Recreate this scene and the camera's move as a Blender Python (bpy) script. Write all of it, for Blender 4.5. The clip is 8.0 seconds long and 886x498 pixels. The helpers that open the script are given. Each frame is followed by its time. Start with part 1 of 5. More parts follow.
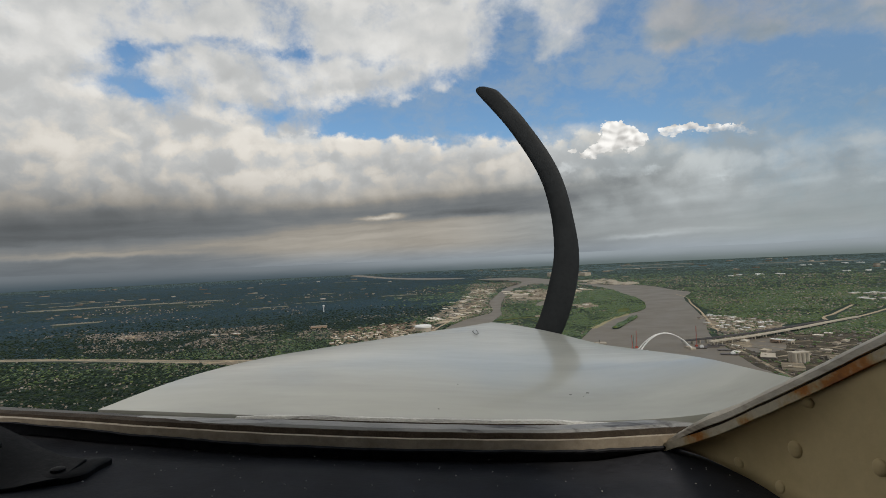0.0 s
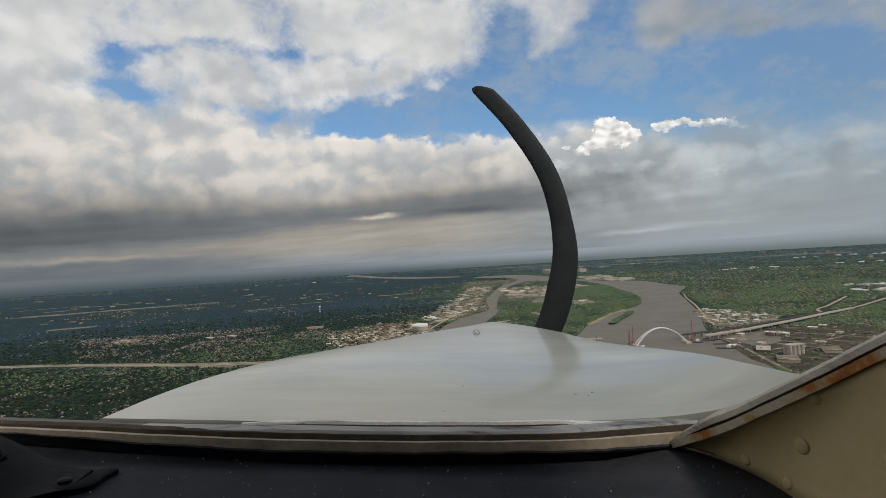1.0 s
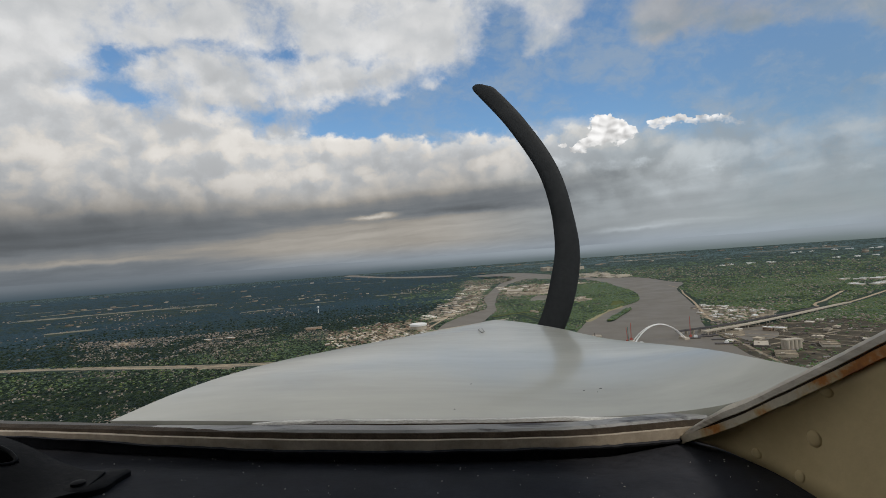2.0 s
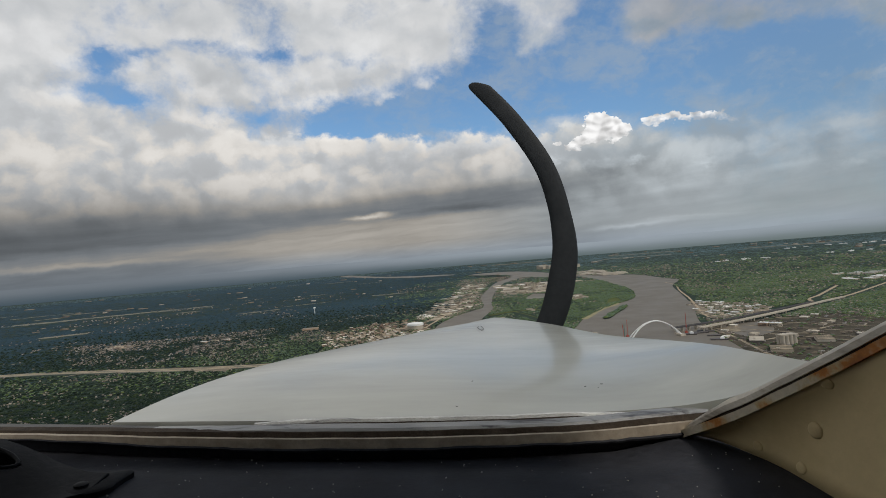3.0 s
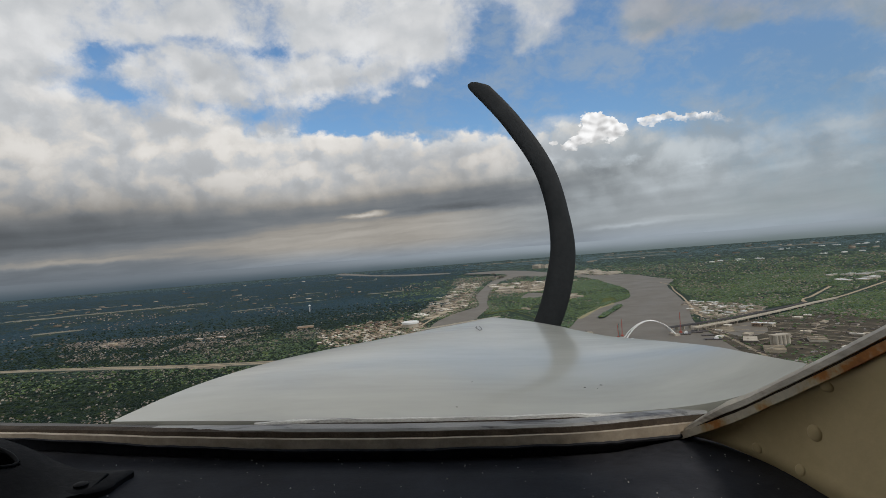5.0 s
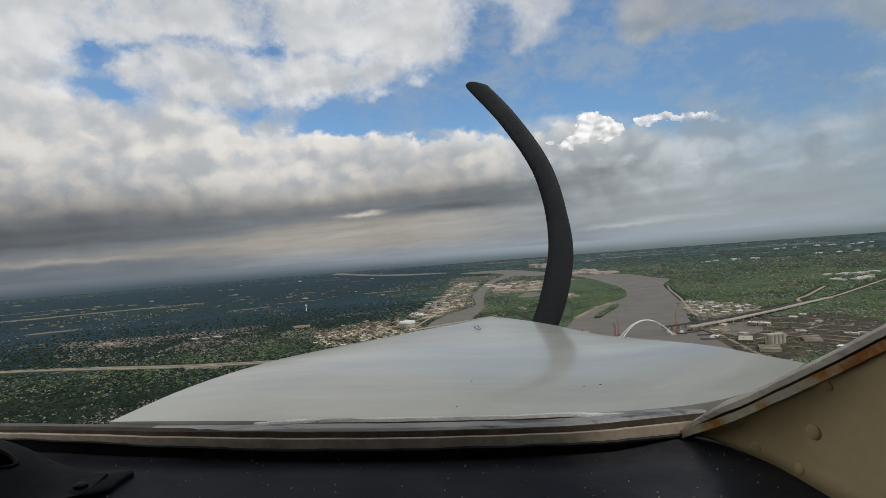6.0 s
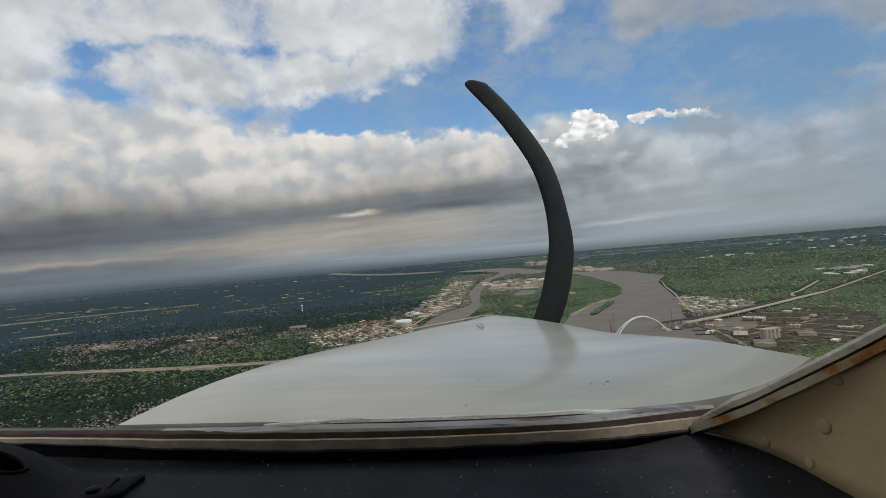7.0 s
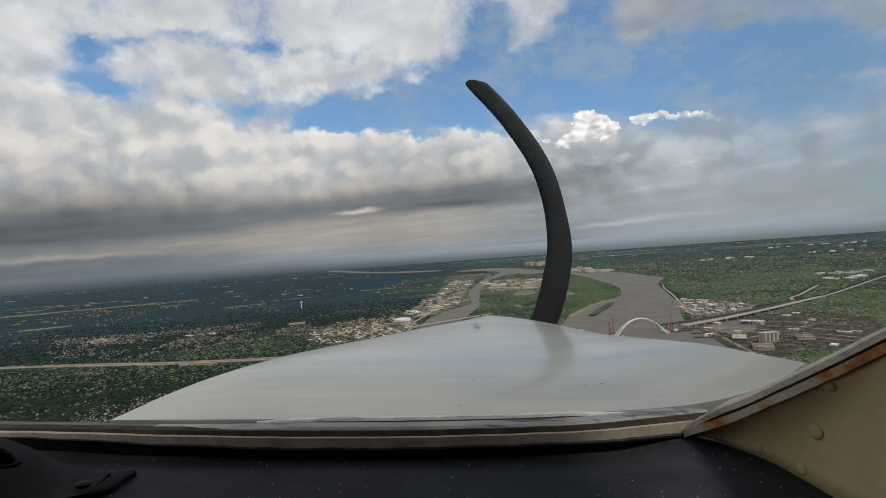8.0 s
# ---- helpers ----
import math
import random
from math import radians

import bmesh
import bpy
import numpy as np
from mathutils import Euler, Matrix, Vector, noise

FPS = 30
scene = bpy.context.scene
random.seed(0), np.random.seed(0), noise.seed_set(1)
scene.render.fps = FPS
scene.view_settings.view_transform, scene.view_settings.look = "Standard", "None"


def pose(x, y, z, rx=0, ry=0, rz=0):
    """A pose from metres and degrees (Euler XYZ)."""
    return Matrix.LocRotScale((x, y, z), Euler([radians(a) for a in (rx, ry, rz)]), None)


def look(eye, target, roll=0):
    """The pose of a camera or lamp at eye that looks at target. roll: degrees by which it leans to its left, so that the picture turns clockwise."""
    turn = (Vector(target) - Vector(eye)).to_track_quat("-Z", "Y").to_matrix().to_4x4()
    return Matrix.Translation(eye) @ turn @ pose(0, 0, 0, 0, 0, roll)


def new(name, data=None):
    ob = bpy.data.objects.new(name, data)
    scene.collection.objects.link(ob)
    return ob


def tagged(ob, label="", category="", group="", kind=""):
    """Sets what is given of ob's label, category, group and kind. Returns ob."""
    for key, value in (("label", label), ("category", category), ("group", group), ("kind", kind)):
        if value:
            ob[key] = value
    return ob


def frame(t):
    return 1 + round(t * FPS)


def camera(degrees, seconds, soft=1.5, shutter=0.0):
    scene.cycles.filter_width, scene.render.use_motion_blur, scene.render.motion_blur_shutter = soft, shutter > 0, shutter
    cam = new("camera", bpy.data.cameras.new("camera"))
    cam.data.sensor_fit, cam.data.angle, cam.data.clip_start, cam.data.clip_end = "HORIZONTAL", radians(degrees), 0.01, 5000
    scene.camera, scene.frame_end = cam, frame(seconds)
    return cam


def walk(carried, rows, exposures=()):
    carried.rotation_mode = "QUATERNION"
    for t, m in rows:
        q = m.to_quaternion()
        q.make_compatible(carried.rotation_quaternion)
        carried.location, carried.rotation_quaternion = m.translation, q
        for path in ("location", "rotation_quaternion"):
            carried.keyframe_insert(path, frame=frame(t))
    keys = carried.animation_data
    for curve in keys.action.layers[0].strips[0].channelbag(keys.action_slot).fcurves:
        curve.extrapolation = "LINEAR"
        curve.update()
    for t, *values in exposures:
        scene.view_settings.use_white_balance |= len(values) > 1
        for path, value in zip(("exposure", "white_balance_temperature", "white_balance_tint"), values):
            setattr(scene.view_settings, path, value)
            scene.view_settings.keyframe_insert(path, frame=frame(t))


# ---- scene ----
from mathutils.bvhtree import BVHTree

# The aircraft stands still in the air and the landscape below it is built at one eighth of its
# size (height, distances and things alike), so that its horizon lies within the lens's reach.
EYE = 60.0
BANK, NOSE_UP = 4.1, 1.09

cam = camera(80.0, 8.0, soft=0.9)
PATH = [
    (0.0, 0.0437, 0.0001, 59.9922, 91.67, 2.62, 1.45),
    (0.5, 0.0464, 0.0011, 59.9925, 91.57, 3.27, 1.40),
    (1.0, 0.0315, 0.0006, 59.9987, 91.49, 3.56, 0.98),
    (1.5, 0.0201, 0.0006, 59.9991, 91.43, 3.81, 0.92),
    (3.0, 0.0074, -0.0008, 59.9963, 91.26, 4.85, 0.32),
    (3.5, 0.0025, -0.0000, 60.0007, 91.19, 4.05, 0.27),
    (4.0, 0.0006, -0.0004, 59.9983, 91.13, 4.21, 0.13),
    (4.5, 0.0001, -0.0008, 59.9993, 91.09, 4.48, -0.01),
    (6.0, -0.0062, -0.0008, 60.0007, 91.00, 4.48, -0.51),
    (6.5, -0.0133, -0.0007, 60.0005, 90.80, 4.91, -0.87),
    (7.0, -0.0253, -0.0002, 60.0028, 90.82, 5.09, -0.99),
    (7.5, -0.0263, 0.0001, 60.0035, 90.80, 4.72, -0.94),
    (8.0, -0.0184, 0.0005, 60.0038, 90.70, 4.23, -0.99),
]
walk(cam, [(t, pose(x, y, z, a, b, c)) for t, x, y, z, a, b, c in PATH],
     exposures=[(0.0, 0.0, 6760, 9), (1.5, 0.0, 6620, 10), (3.0, 0.0, 6540, 10), (4.5, 0.0, 6500, 10), (8.0, 0.0, 6480, 10)])

# ---- sky and sun ----
SUN_EL, SUN_AZ = 48.0, 122.0      # degrees above the horizon; degrees to the right of straight ahead
sun = new("sun", bpy.data.lights.new("sun", "SUN"))
sun.data.energy, sun.data.angle, sun.data.color = 2.0, radians(6), (1.0, 0.93, 0.82)
e, a = radians(SUN_EL), radians(SUN_AZ)
sun_from = Vector((math.sin(a) * math.cos(e), math.cos(a) * math.cos(e), math.sin(e)))
sun.matrix_world = look(sun_from * 100 + Vector((0, 0, EYE)), (0, 0, EYE))


class Nodes:
    """Short ways to wire a node tree."""

    def __init__(self, tree):
        self.tree = tree
        tree.nodes.clear()

    def add(self, kind, **values):
        n = self.tree.nodes.new(kind)
        for key, value in values.items():
            setattr(n, key, value)
        return n

    def put(self, socket, value):
        if isinstance(value, bpy.types.NodeSocket):
            self.tree.links.new(value, socket)
        else:
            socket.default_value = value

    def math(self, op, a, b=0.0, c=0.0, clamp=False):
        n = self.add("ShaderNodeMath", operation=op, use_clamp=clamp)
        for s, v in zip(n.inputs, (a, b, c)):
            self.put(s, v)
        return n.outputs[0]

    def vec(self, op, a, b=(0, 0, 0)):
        n = self.add("ShaderNodeVectorMath", operation=op)
        self.put(n.inputs[0], a)
        self.put(n.inputs[1], b)
        return n.outputs[0]

    def noise(self, vector, scale, detail=6.0, rough=0.55, warp=0.0, color=False):
        n = self.add("ShaderNodeTexNoise")
        self.put(n.inputs["Vector"], vector)
        for key, v in (("Scale", scale), ("Detail", detail), ("Roughness", rough), ("Distortion", warp)):
            n.inputs[key].default_value = v
        return n.outputs["Color" if color else "Fac"]

    def smooth(self, v, lo, hi, to_lo=0.0, to_hi=1.0):
        n = self.add("ShaderNodeMapRange", interpolation_type="SMOOTHSTEP")
        for key, x in (("Value", v), ("From Min", lo), ("From Max", hi), ("To Min", to_lo), ("To Max", to_hi)):
            self.put(n.inputs[key], x)
        return n.outputs[0]

    def ramp(self, v, stops, mode="LINEAR"):
        n = self.add("ShaderNodeValToRGB")
        n.color_ramp.interpolation = mode
        while len(n.color_ramp.elements) < len(stops):
            n.color_ramp.elements.new(0.5)
        for el, (at, col) in zip(n.color_ramp.elements, stops):
            el.position = at
            el.color = (*col, 1) if len(col) == 3 else col
        self.put(n.inputs[0], v)
        return n.outputs[0]

    def mix(self, f, a, b, kind="MIX"):
        n = self.add("ShaderNodeMix", data_type="RGBA", blend_type=kind)
        for s, v in ((n.inputs[0], f), (n.inputs[6], a), (n.inputs[7], b)):
            self.put(s, (*v, 1) if isinstance(v, tuple) and len(v) == 3 else v)
        return n.outputs[2]


def grey(v):
    return (v, v * 1.0, v * 1.01)


def make_sky():
    """A broken deck of cumulus under a blue sky, seen in degrees of bearing and height."""
    world = bpy.data.worlds.new("sky")
    scene.world = world
    world.use_nodes = True
    n = Nodes(world.node_tree)
    way = n.add("ShaderNodeTexCoord").outputs["Generated"]
    xyz = n.add("ShaderNodeSeparateXYZ")
    n.put(xyz.inputs[0], way)
    x, y, z = xyz.outputs
    az0 = n.math("MULTIPLY", n.math("ARCTAN2", x, y), 57.2958)
    el0 = n.math("MULTIPLY", n.math("ARCSINE", z), 57.2958)

    def split(colour):
        s = n.add("ShaderNodeSeparateXYZ")
        n.put(s.inputs[0], colour)
        return s.outputs

    def shifted(v, by, noise_at, middle=0.5):
        return n.math("MULTIPLY_ADD", n.math("SUBTRACT", noise_at, middle), by, v)

    # ragged edges at three sizes: az, el are bent softly, az2, el2 finely
    flat = n.vec("MULTIPLY", way, (1.0, 1.0, 1.35))
    wide, mid, tiny = (split(n.noise(flat, s, d, r, color=True)) for s, d, r in ((4.5, 3.0, 0.5), (15.0, 6.0, 0.6), (48.0, 5.0, 0.62)))
    az = shifted(shifted(shifted(az0, 4.5, wide[0]), 4.0, mid[0]), 1.1, tiny[0])
    el = shifted(shifted(shifted(el0, 2.4, wide[1]), 3.0, mid[1]), 0.9, tiny[1])
    curl = split(n.noise(flat, 120.0, 4.0, 0.6, color=True))
    az2 = shifted(shifted(shifted(az0, 1.4, mid[0]), 1.9, tiny[0]), 0.7, curl[0])
    el2 = shifted(shifted(shifted(el0, 1.0, mid[1]), 1.9, tiny[1]), 0.7, curl[1])

    def blobs(rows, az, el):
        total = None
        for a, e, sa, se, lean, w in rows:
            da = n.math("MULTIPLY_ADD", az, 1 / sa, -a / sa)
            de = n.math("MULTIPLY_ADD", el, 1 / se, -e / se)
            de = n.math("MULTIPLY_ADD", da, -lean, de)
            r = n.math("MULTIPLY_ADD", da, da, n.math("MULTIPLY", de, de))
            g = n.math("EXPONENT", n.math("MULTIPLY", r, -1.0))
            total = n.math("MULTIPLY_ADD", g, w, total if total else 0.0)
        return total

    # ---- the upper layer: bearing, height, half widths, lean, depth of each gap in it ----
    gaps = blobs([
        (-32.0, 20.1, 1.9, 0.8, 0.3, 0.70), (-31.5, 17.9, 2.4, 0.8, 0.1, 0.60), (-28.5, 21.2, 2.6, 0.7, 0.4, 0.5), (-23.0, 22.4, 4.0, 0.6, 0.2, 0.4),
        (-15.5, 22.0, 4.5, 0.8, 0.2, 0.45), (-9.0, 20.8, 3.0, 0.9, 0.4, 0.35), (-19.0, 16.2, 2.6, 1.1, 0.0, 0.62), (-23.5, 17.2, 2.0, 0.7, 0.3, 0.35), (-15.5, 15.2, 2.0, 1.2, 0.0, 0.15),
        (-11.4, 15.3, 2.6, 2.0, 0.2, 0.85), (-6.0, 15.4, 4.5, 2.2, 0.25, 1.0), (1.0, 16.0, 5.0, 3.0, 0.3, 1.0), (8.0, 16.4, 5.0, 3.4, 0.0, 1.0),
        (8.2, 22.0, 2.4, 4.0, -0.2, 0.8), (16.0, 17.5, 6.0, 4.6, 0.0, 1.0), (25.0, 16.2, 7.0, 3.4, 0.0, 1.0), (35.0, 14.5, 8.0, 4.2, 0.0, 0.9),
        (18.5, 23.0, 3.0, 4.0, 0.0, 0.6), (32.0, 17.0, 9.0, 1.6, -0.3, 0.3),
    ], az, el)
    # thin clouds that stand in the gaps
    wisps = blobs([
        (9.8, 20.0, 2.2, 1.4, 0.5, 0.36), (13.6, 22.2, 3.2, 2.0, 0.5, 0.46), (8.2, 17.8, 1.0, 0.5, 0.0, 0.35), (-5.0, 17.2, 1.8, 0.5, 0.4, 0.42), (0.5, 18.6, 2.0, 0.6, 0.3, 0.30),
        (28.6, 14.2, 2.4, 0.75, 0.0, 0.55), (39.6, 11.9, 2.4, 0.5, -0.2, 0.50), (41.5, 16.2, 2.2, 0.9, 0.0, 0.55), (24.0, 21.2, 4.5, 1.8, 0.0, 0.52), (32.0, 19.4, 6.0, 1.4, -0.3, 0.48), (40.0, 17.6, 4.0, 1.4, -0.2, 0.5),
        (14.5, 13.6, 3.5, 1.0, 0.2, 0.34), (8.5, 14.0, 1.4, 0.9, 0.2, 0.42), (38.5, 8.8, 3.0, 0.6, 0.0, 0.36), (37.0, 5.6, 4.0, 0.7, 0.0, 0.34), (27.0, 8.6, 5.0, 2.4, 0.0, 0.5),
    ], az, el)
    bend = n.vec("MULTIPLY", n.noise(way, 11.0, 5.0, 0.6, color=True), (0.075, 0.075, 0.075))
    fibre = n.noise(n.vec("MULTIPLY", way, (1.0, 1.0, 1.2)), 9.0, 9.0, 0.62)
    d = n.math("ADD", n.math("SUBTRACT", 0.92, gaps), wisps)
    d = n.math("MULTIPLY_ADD", n.math("SUBTRACT", fibre, 0.5), 1.7, d)
    d = n.math("MULTIPLY_ADD", n.math("SUBTRACT", n.noise(n.vec("ADD", way, bend), 30.0, 6.0, 0.65), 0.5), 0.55, d)
    cover_up = n.smooth(d, 0.2, n.smooth(az0, 0.0, 12.0, 0.95, 1.3))

    # ---- the deck: cumulus with rounded tops ----
    def puffs(at, scale, soft):
        v = n.add("ShaderNodeTexVoronoi", feature="SMOOTH_F1")
        n.put(v.inputs["Vector"], at)
        v.inputs["Scale"].default_value = scale
        v.inputs["Smoothness"].default_value = soft
        return n.math("SUBTRACT", 0.45, v.outputs["Distance"])

    def heap(shift):
        """How far the cloud bulges at a place: heaped knobs of two sizes and fine curls."""
        at = n.vec("ADD", n.vec("ADD", flat, bend), shift)
        total = n.math("MULTIPLY_ADD", puffs(at, 25.0, 0.35), 0.45, puffs(at, 10.0, 0.55))
        return n.math("MULTIPLY_ADD", n.noise(at, 22.0, 6.0, 0.6), 0.55, total)

    bulge = heap((0.0, 0.0, 0.0))
    # lit from the upper right: what stands towards the sun shades what lies behind it
    relief = n.math("SUBTRACT", bulge, heap((0.016, 0.0, 0.030)))
    top = n.ramp(n.math("MULTIPLY_ADD", az0, 1 / 80, 0.5, clamp=True), [(0.0, grey(0.66)), (0.26, grey(0.57)), (0.34, grey(0.535)), (0.40, grey(0.505)), (0.5, grey(0.50)), (0.555, grey(0.495)), (0.62, grey(0.465)), (0.66, grey(0.455)),
                                                                       (0.72, grey(0.455)), (0.82, grey(0.43)), (0.87, grey(0.36)), (0.92, grey(0.27)), (1.0, grey(0.21))])
    top = n.math("MULTIPLY", top, 26.0)
    under = n.math("SUBTRACT", n.math("MULTIPLY_ADD", bulge, 2.6, top), n.math("MULTIPLY_ADD", el2, 0.6, n.math("MULTIPLY", el, 0.4)))
    cover = n.smooth(under, n.smooth(az0, 18.0, 38.0, 0.0, -1.5), n.smooth(az0, 16.0, 38.0, 0.9, 7.0))

    # brightness by height: the deck's far base is a dark wedge with pale slits below it, all leaning a little
    el3 = n.math("MULTIPLY_ADD", n.math("SUBTRACT", el, el0), n.smooth(el0, 5.0, 11.0, 0.22, 0.5), el0)
    slope = n.math("MULTIPLY_ADD", az0, -0.045, el3)
    lie = n.add("ShaderNodeCombineXYZ")
    n.put(lie.inputs[0], n.math("MULTIPLY", az0, 0.05))
    n.put(lie.inputs[1], n.math("MULTIPLY", slope, 0.62))
    streaks = n.noise(lie.outputs[0], 1.7, 6.0, 0.58, 0.3)
    streaks = n.math("MULTIPLY_ADD", n.math("SUBTRACT", streaks, 0.5), n.math("MULTIPLY", n.smooth(slope, 9.0, 5.0, 0.0, 0.75), n.smooth(az0, 6.0, 20.0, 1.0, 0.42)), 1.0)
    lv = n.math("MULTIPLY", n.math("MAXIMUM", slope, 0.0), 1 / 30, clamp=True)
    left = n.ramp(lv, [(0.0, grey(0.185)), (0.07, grey(0.170)), (0.115, grey(0.19)), (0.135, grey(0.25)), (0.155, grey(0.20)), (0.18, grey(0.135)), (0.22, grey(0.130)), (0.255, grey(0.17)),
                       (0.30, grey(0.32)), (0.36, grey(0.47)), (0.45, grey(0.57)), (0.60, grey(0.62)), (1.0, grey(0.64))])
    middle = n.ramp(lv, [(0.0, grey(0.30)), (0.04, grey(0.305)), (0.09, grey(0.325)), (0.13, grey(0.355)), (0.16, grey(0.31)), (0.185, grey(0.21)), (0.21, grey(0.185)), (0.235, grey(0.23)),
                         (0.27, grey(0.42)), (0.33, grey(0.53)), (0.42, grey(0.61)), (0.60, grey(0.62)), (1.0, grey(0.64))])
    right = n.ramp(lv, [(0.0, grey(0.36)), (0.03, grey(0.355)), (0.06, grey(0.345)), (0.12, grey(0.385)), (0.20, grey(0.425)), (0.30, grey(0.45)), (0.40, grey(0.41)), (1.0, grey(0.35))])
    tone = n.mix(n.smooth(az0, 10.0, 26.0), n.mix(n.smooth(az0, -30.0, -10.0), left, middle), right)
    swell = n.noise(flat, 3.0, 3.0, 0.5)
    tone = n.mix(1.0, tone, n.ramp(swell, [(0.3, grey(0.88)), (0.7, grey(1.10))]), "MULTIPLY")
    # the knobs show less in the far base and in the thin upper layer
    depth = n.math("MULTIPLY", n.smooth(n.math("MULTIPLY_ADD", n.smooth(az0, 4.0, 16.0), 4.0, slope), 5.0, 10.5, 0.10, 1.0), n.smooth(el0, 24.0, 14.0, 0.42, 1.0))
    depth = n.math("MULTIPLY", depth, n.smooth(az0, 8.0, 24.0, 1.15, 1.05))
    billow = n.math("MULTIPLY_ADD", n.math("MULTIPLY", relief, 0.60), depth, 1.0)
    billow = n.math("MULTIPLY_ADD", n.math("SUBTRACT", bulge, 0.35), n.math("MULTIPLY", depth, 0.16), billow)
    billow = n.math("SMOOTH_MAX", n.math("SMOOTH_MIN", billow, 1.22, 0.2), 0.80, 0.2)
    slits = blobs([(-7.9, 5.3, 2.1, 0.22, 0.35, 0.34), (-6.6, 5.6, 0.9, 0.16, 0.3, 0.15), (20.0, 2.0, 4.5, 0.20, 0.05, 0.13), (25.0, 2.3, 4.0, 0.16, 0.0, 0.06), (5.0, 5.4, 6.0, 0.55, 0.05, -0.10),
                   (-34.0, 2.15, 9.0, 0.22, 0.4, 0.09), (23.5, 5.2, 3.0, 0.35, 0.1, 0.06), (33.0, 6.0, 2.2, 0.3, 0.1, 0.05)],
                  n.math("MULTIPLY_ADD", n.math("SUBTRACT", az, az0), 0.6, az0), n.math("MULTIPLY_ADD", n.math("SUBTRACT", el, el0), 0.28, el0))
    # sunlit puffs on the near side of the deck's right half
    flecks = blobs([(12.3, 9.4, 1.2, 0.55, 0.2, 0.16), (17.2, 8.5, 1.5, 0.5, 0.0, 0.13), (20.6, 8.4, 1.0, 0.4, 0.1, 0.13), (27.0, 7.4, 1.2, 0.45, 0.0, 0.11), (31.5, 8.2, 1.2, 0.4, 0.0, 0.08), (38.0, 5.4, 1.6, 0.4, 0.0, 0.07)], az2, el2)
    slits = n.math("MULTIPLY_ADD", flecks, n.smooth(mid[2], 0.38, 0.62, 0.3, 1.3), slits)
    lit = n.math("ADD", slits, n.math("MULTIPLY", n.math("MULTIPLY", tone, billow), streaks))
    # the sunlit rim along the deck's top
    rim = n.math("MULTIPLY", n.smooth(under, 2.4, 0.2), n.math("MULTIPLY", n.smooth(az0, -26.0, -16.0), n.smooth(az0, 20.0, 6.0)))
    lit = n.math("MULTIPLY_ADD", n.math("MULTIPLY", rim, cover), 0.13, lit)
    # the deck is darkened overhead, out of view, to cut light from above
    lit = n.math("MULTIPLY", lit, n.smooth(el0, 28.0, 62.0, 1.0, 0.6))
    warm = n.mix(n.smooth(az0, 4.0, 26.0), (1.03, 1.0, 0.955), (0.925, 1.0, 1.045))
    cool = n.mix(n.smooth(az0, 4.0, 26.0), (0.965, 1.0, 1.035), (0.87, 1.0, 1.10))
    hue = n.mix(n.smooth(billow, 0.88, 1.08), cool, n.mix(n.smooth(el0, 20.0, 13.0), (0.985, 1.0, 1.015), warm))
    low_hue = n.mix(n.smooth(lit, 0.17, 0.30), (0.90, 0.99, 1.08), n.mix(n.smooth(az0, -4.0, 16.0), (1.06, 1.0, 0.91), (0.91, 1.0, 1.06)))
    hue = n.mix(n.smooth(slope, 6.0, 10.0), low_hue, hue)
    hue = n.mix(n.smooth(el0, 2.6, 0.3), hue, (0.85, 0.98, 1.12))
    cloud = n.mix(1.0, hue, lit, "MULTIPLY")

    # towering heads with hard edges, bright on the sun's side
    heads = blobs([(16.9, 13.0, 1.0, 1.0, 0.0, 1.0), (18.6, 12.3, 1.0, 0.8, 0.0, 0.95), (17.4, 12.0, 1.6, 0.9, 0.0, 0.8), (15.5, 11.4, 1.2, 0.6, 0.4, 0.9), (19.9, 11.5, 0.8, 0.6, 0.0, 0.8), (14.6, 10.8, 1.1, 0.45, 0.3, 0.8),
                   (17.6, 10.9, 2.2, 0.5, 0.1, 0.7), (12.8, 11.3, 0.7, 0.35, 0.2, 0.8), (22.4, 12.1, 1.1, 0.6, 0.0, 0.95), (24.6, 12.1, 1.4, 0.5, -0.1, 0.9), (27.4, 11.7, 1.8, 0.55, -0.1, 0.9), (29.4, 11.0, 0.9, 0.4, -0.3, 0.7)], az2, el2)
    foot = n.math("SUBTRACT", n.math("MULTIPLY_ADD", n.math("SUBTRACT", el2, el0), 1.6, el0), n.smooth(az0, 20.0, 22.0, 10.2, 11.4))
    crisp = n.math("MULTIPLY", n.smooth(heads, 0.44, 0.58), n.smooth(foot, -0.7, 1.0))
    at = n.vec("ADD", flat, n.vec("MULTIPLY", bend, (0.4, 0.4, 0.4)))
    knobs = n.math("SUBTRACT", puffs(at, 58.0, 0.3), puffs(n.vec("ADD", at, (0.006, 0.0, 0.009)), 58.0, 0.3))
    head_tone = n.math("MULTIPLY_ADD", knobs, 0.55, n.smooth(foot, -0.3, 2.2, 0.64, 0.84))
    head_tone = n.math("MINIMUM", n.math("MAXIMUM", head_tone, 0.5), 0.97)

    blue = n.add("ShaderNodeTexSky", sky_type="NISHITA", sun_disc=False, sun_elevation=radians(SUN_EL), sun_rotation=radians(SUN_AZ))
    clear = n.mix(1.0, blue.outputs[0], (0.088, 0.116, 0.134), "MULTIPLY")
    # thin haze veils the blue towards the right
    clear = n.mix(n.math("MULTIPLY", n.smooth(az0, 14.0, 40.0, 0.0, 0.5), n.smooth(el0, 24.0, 12.0, 0.5, 1.0)), clear, (0.135, 0.205, 0.30))
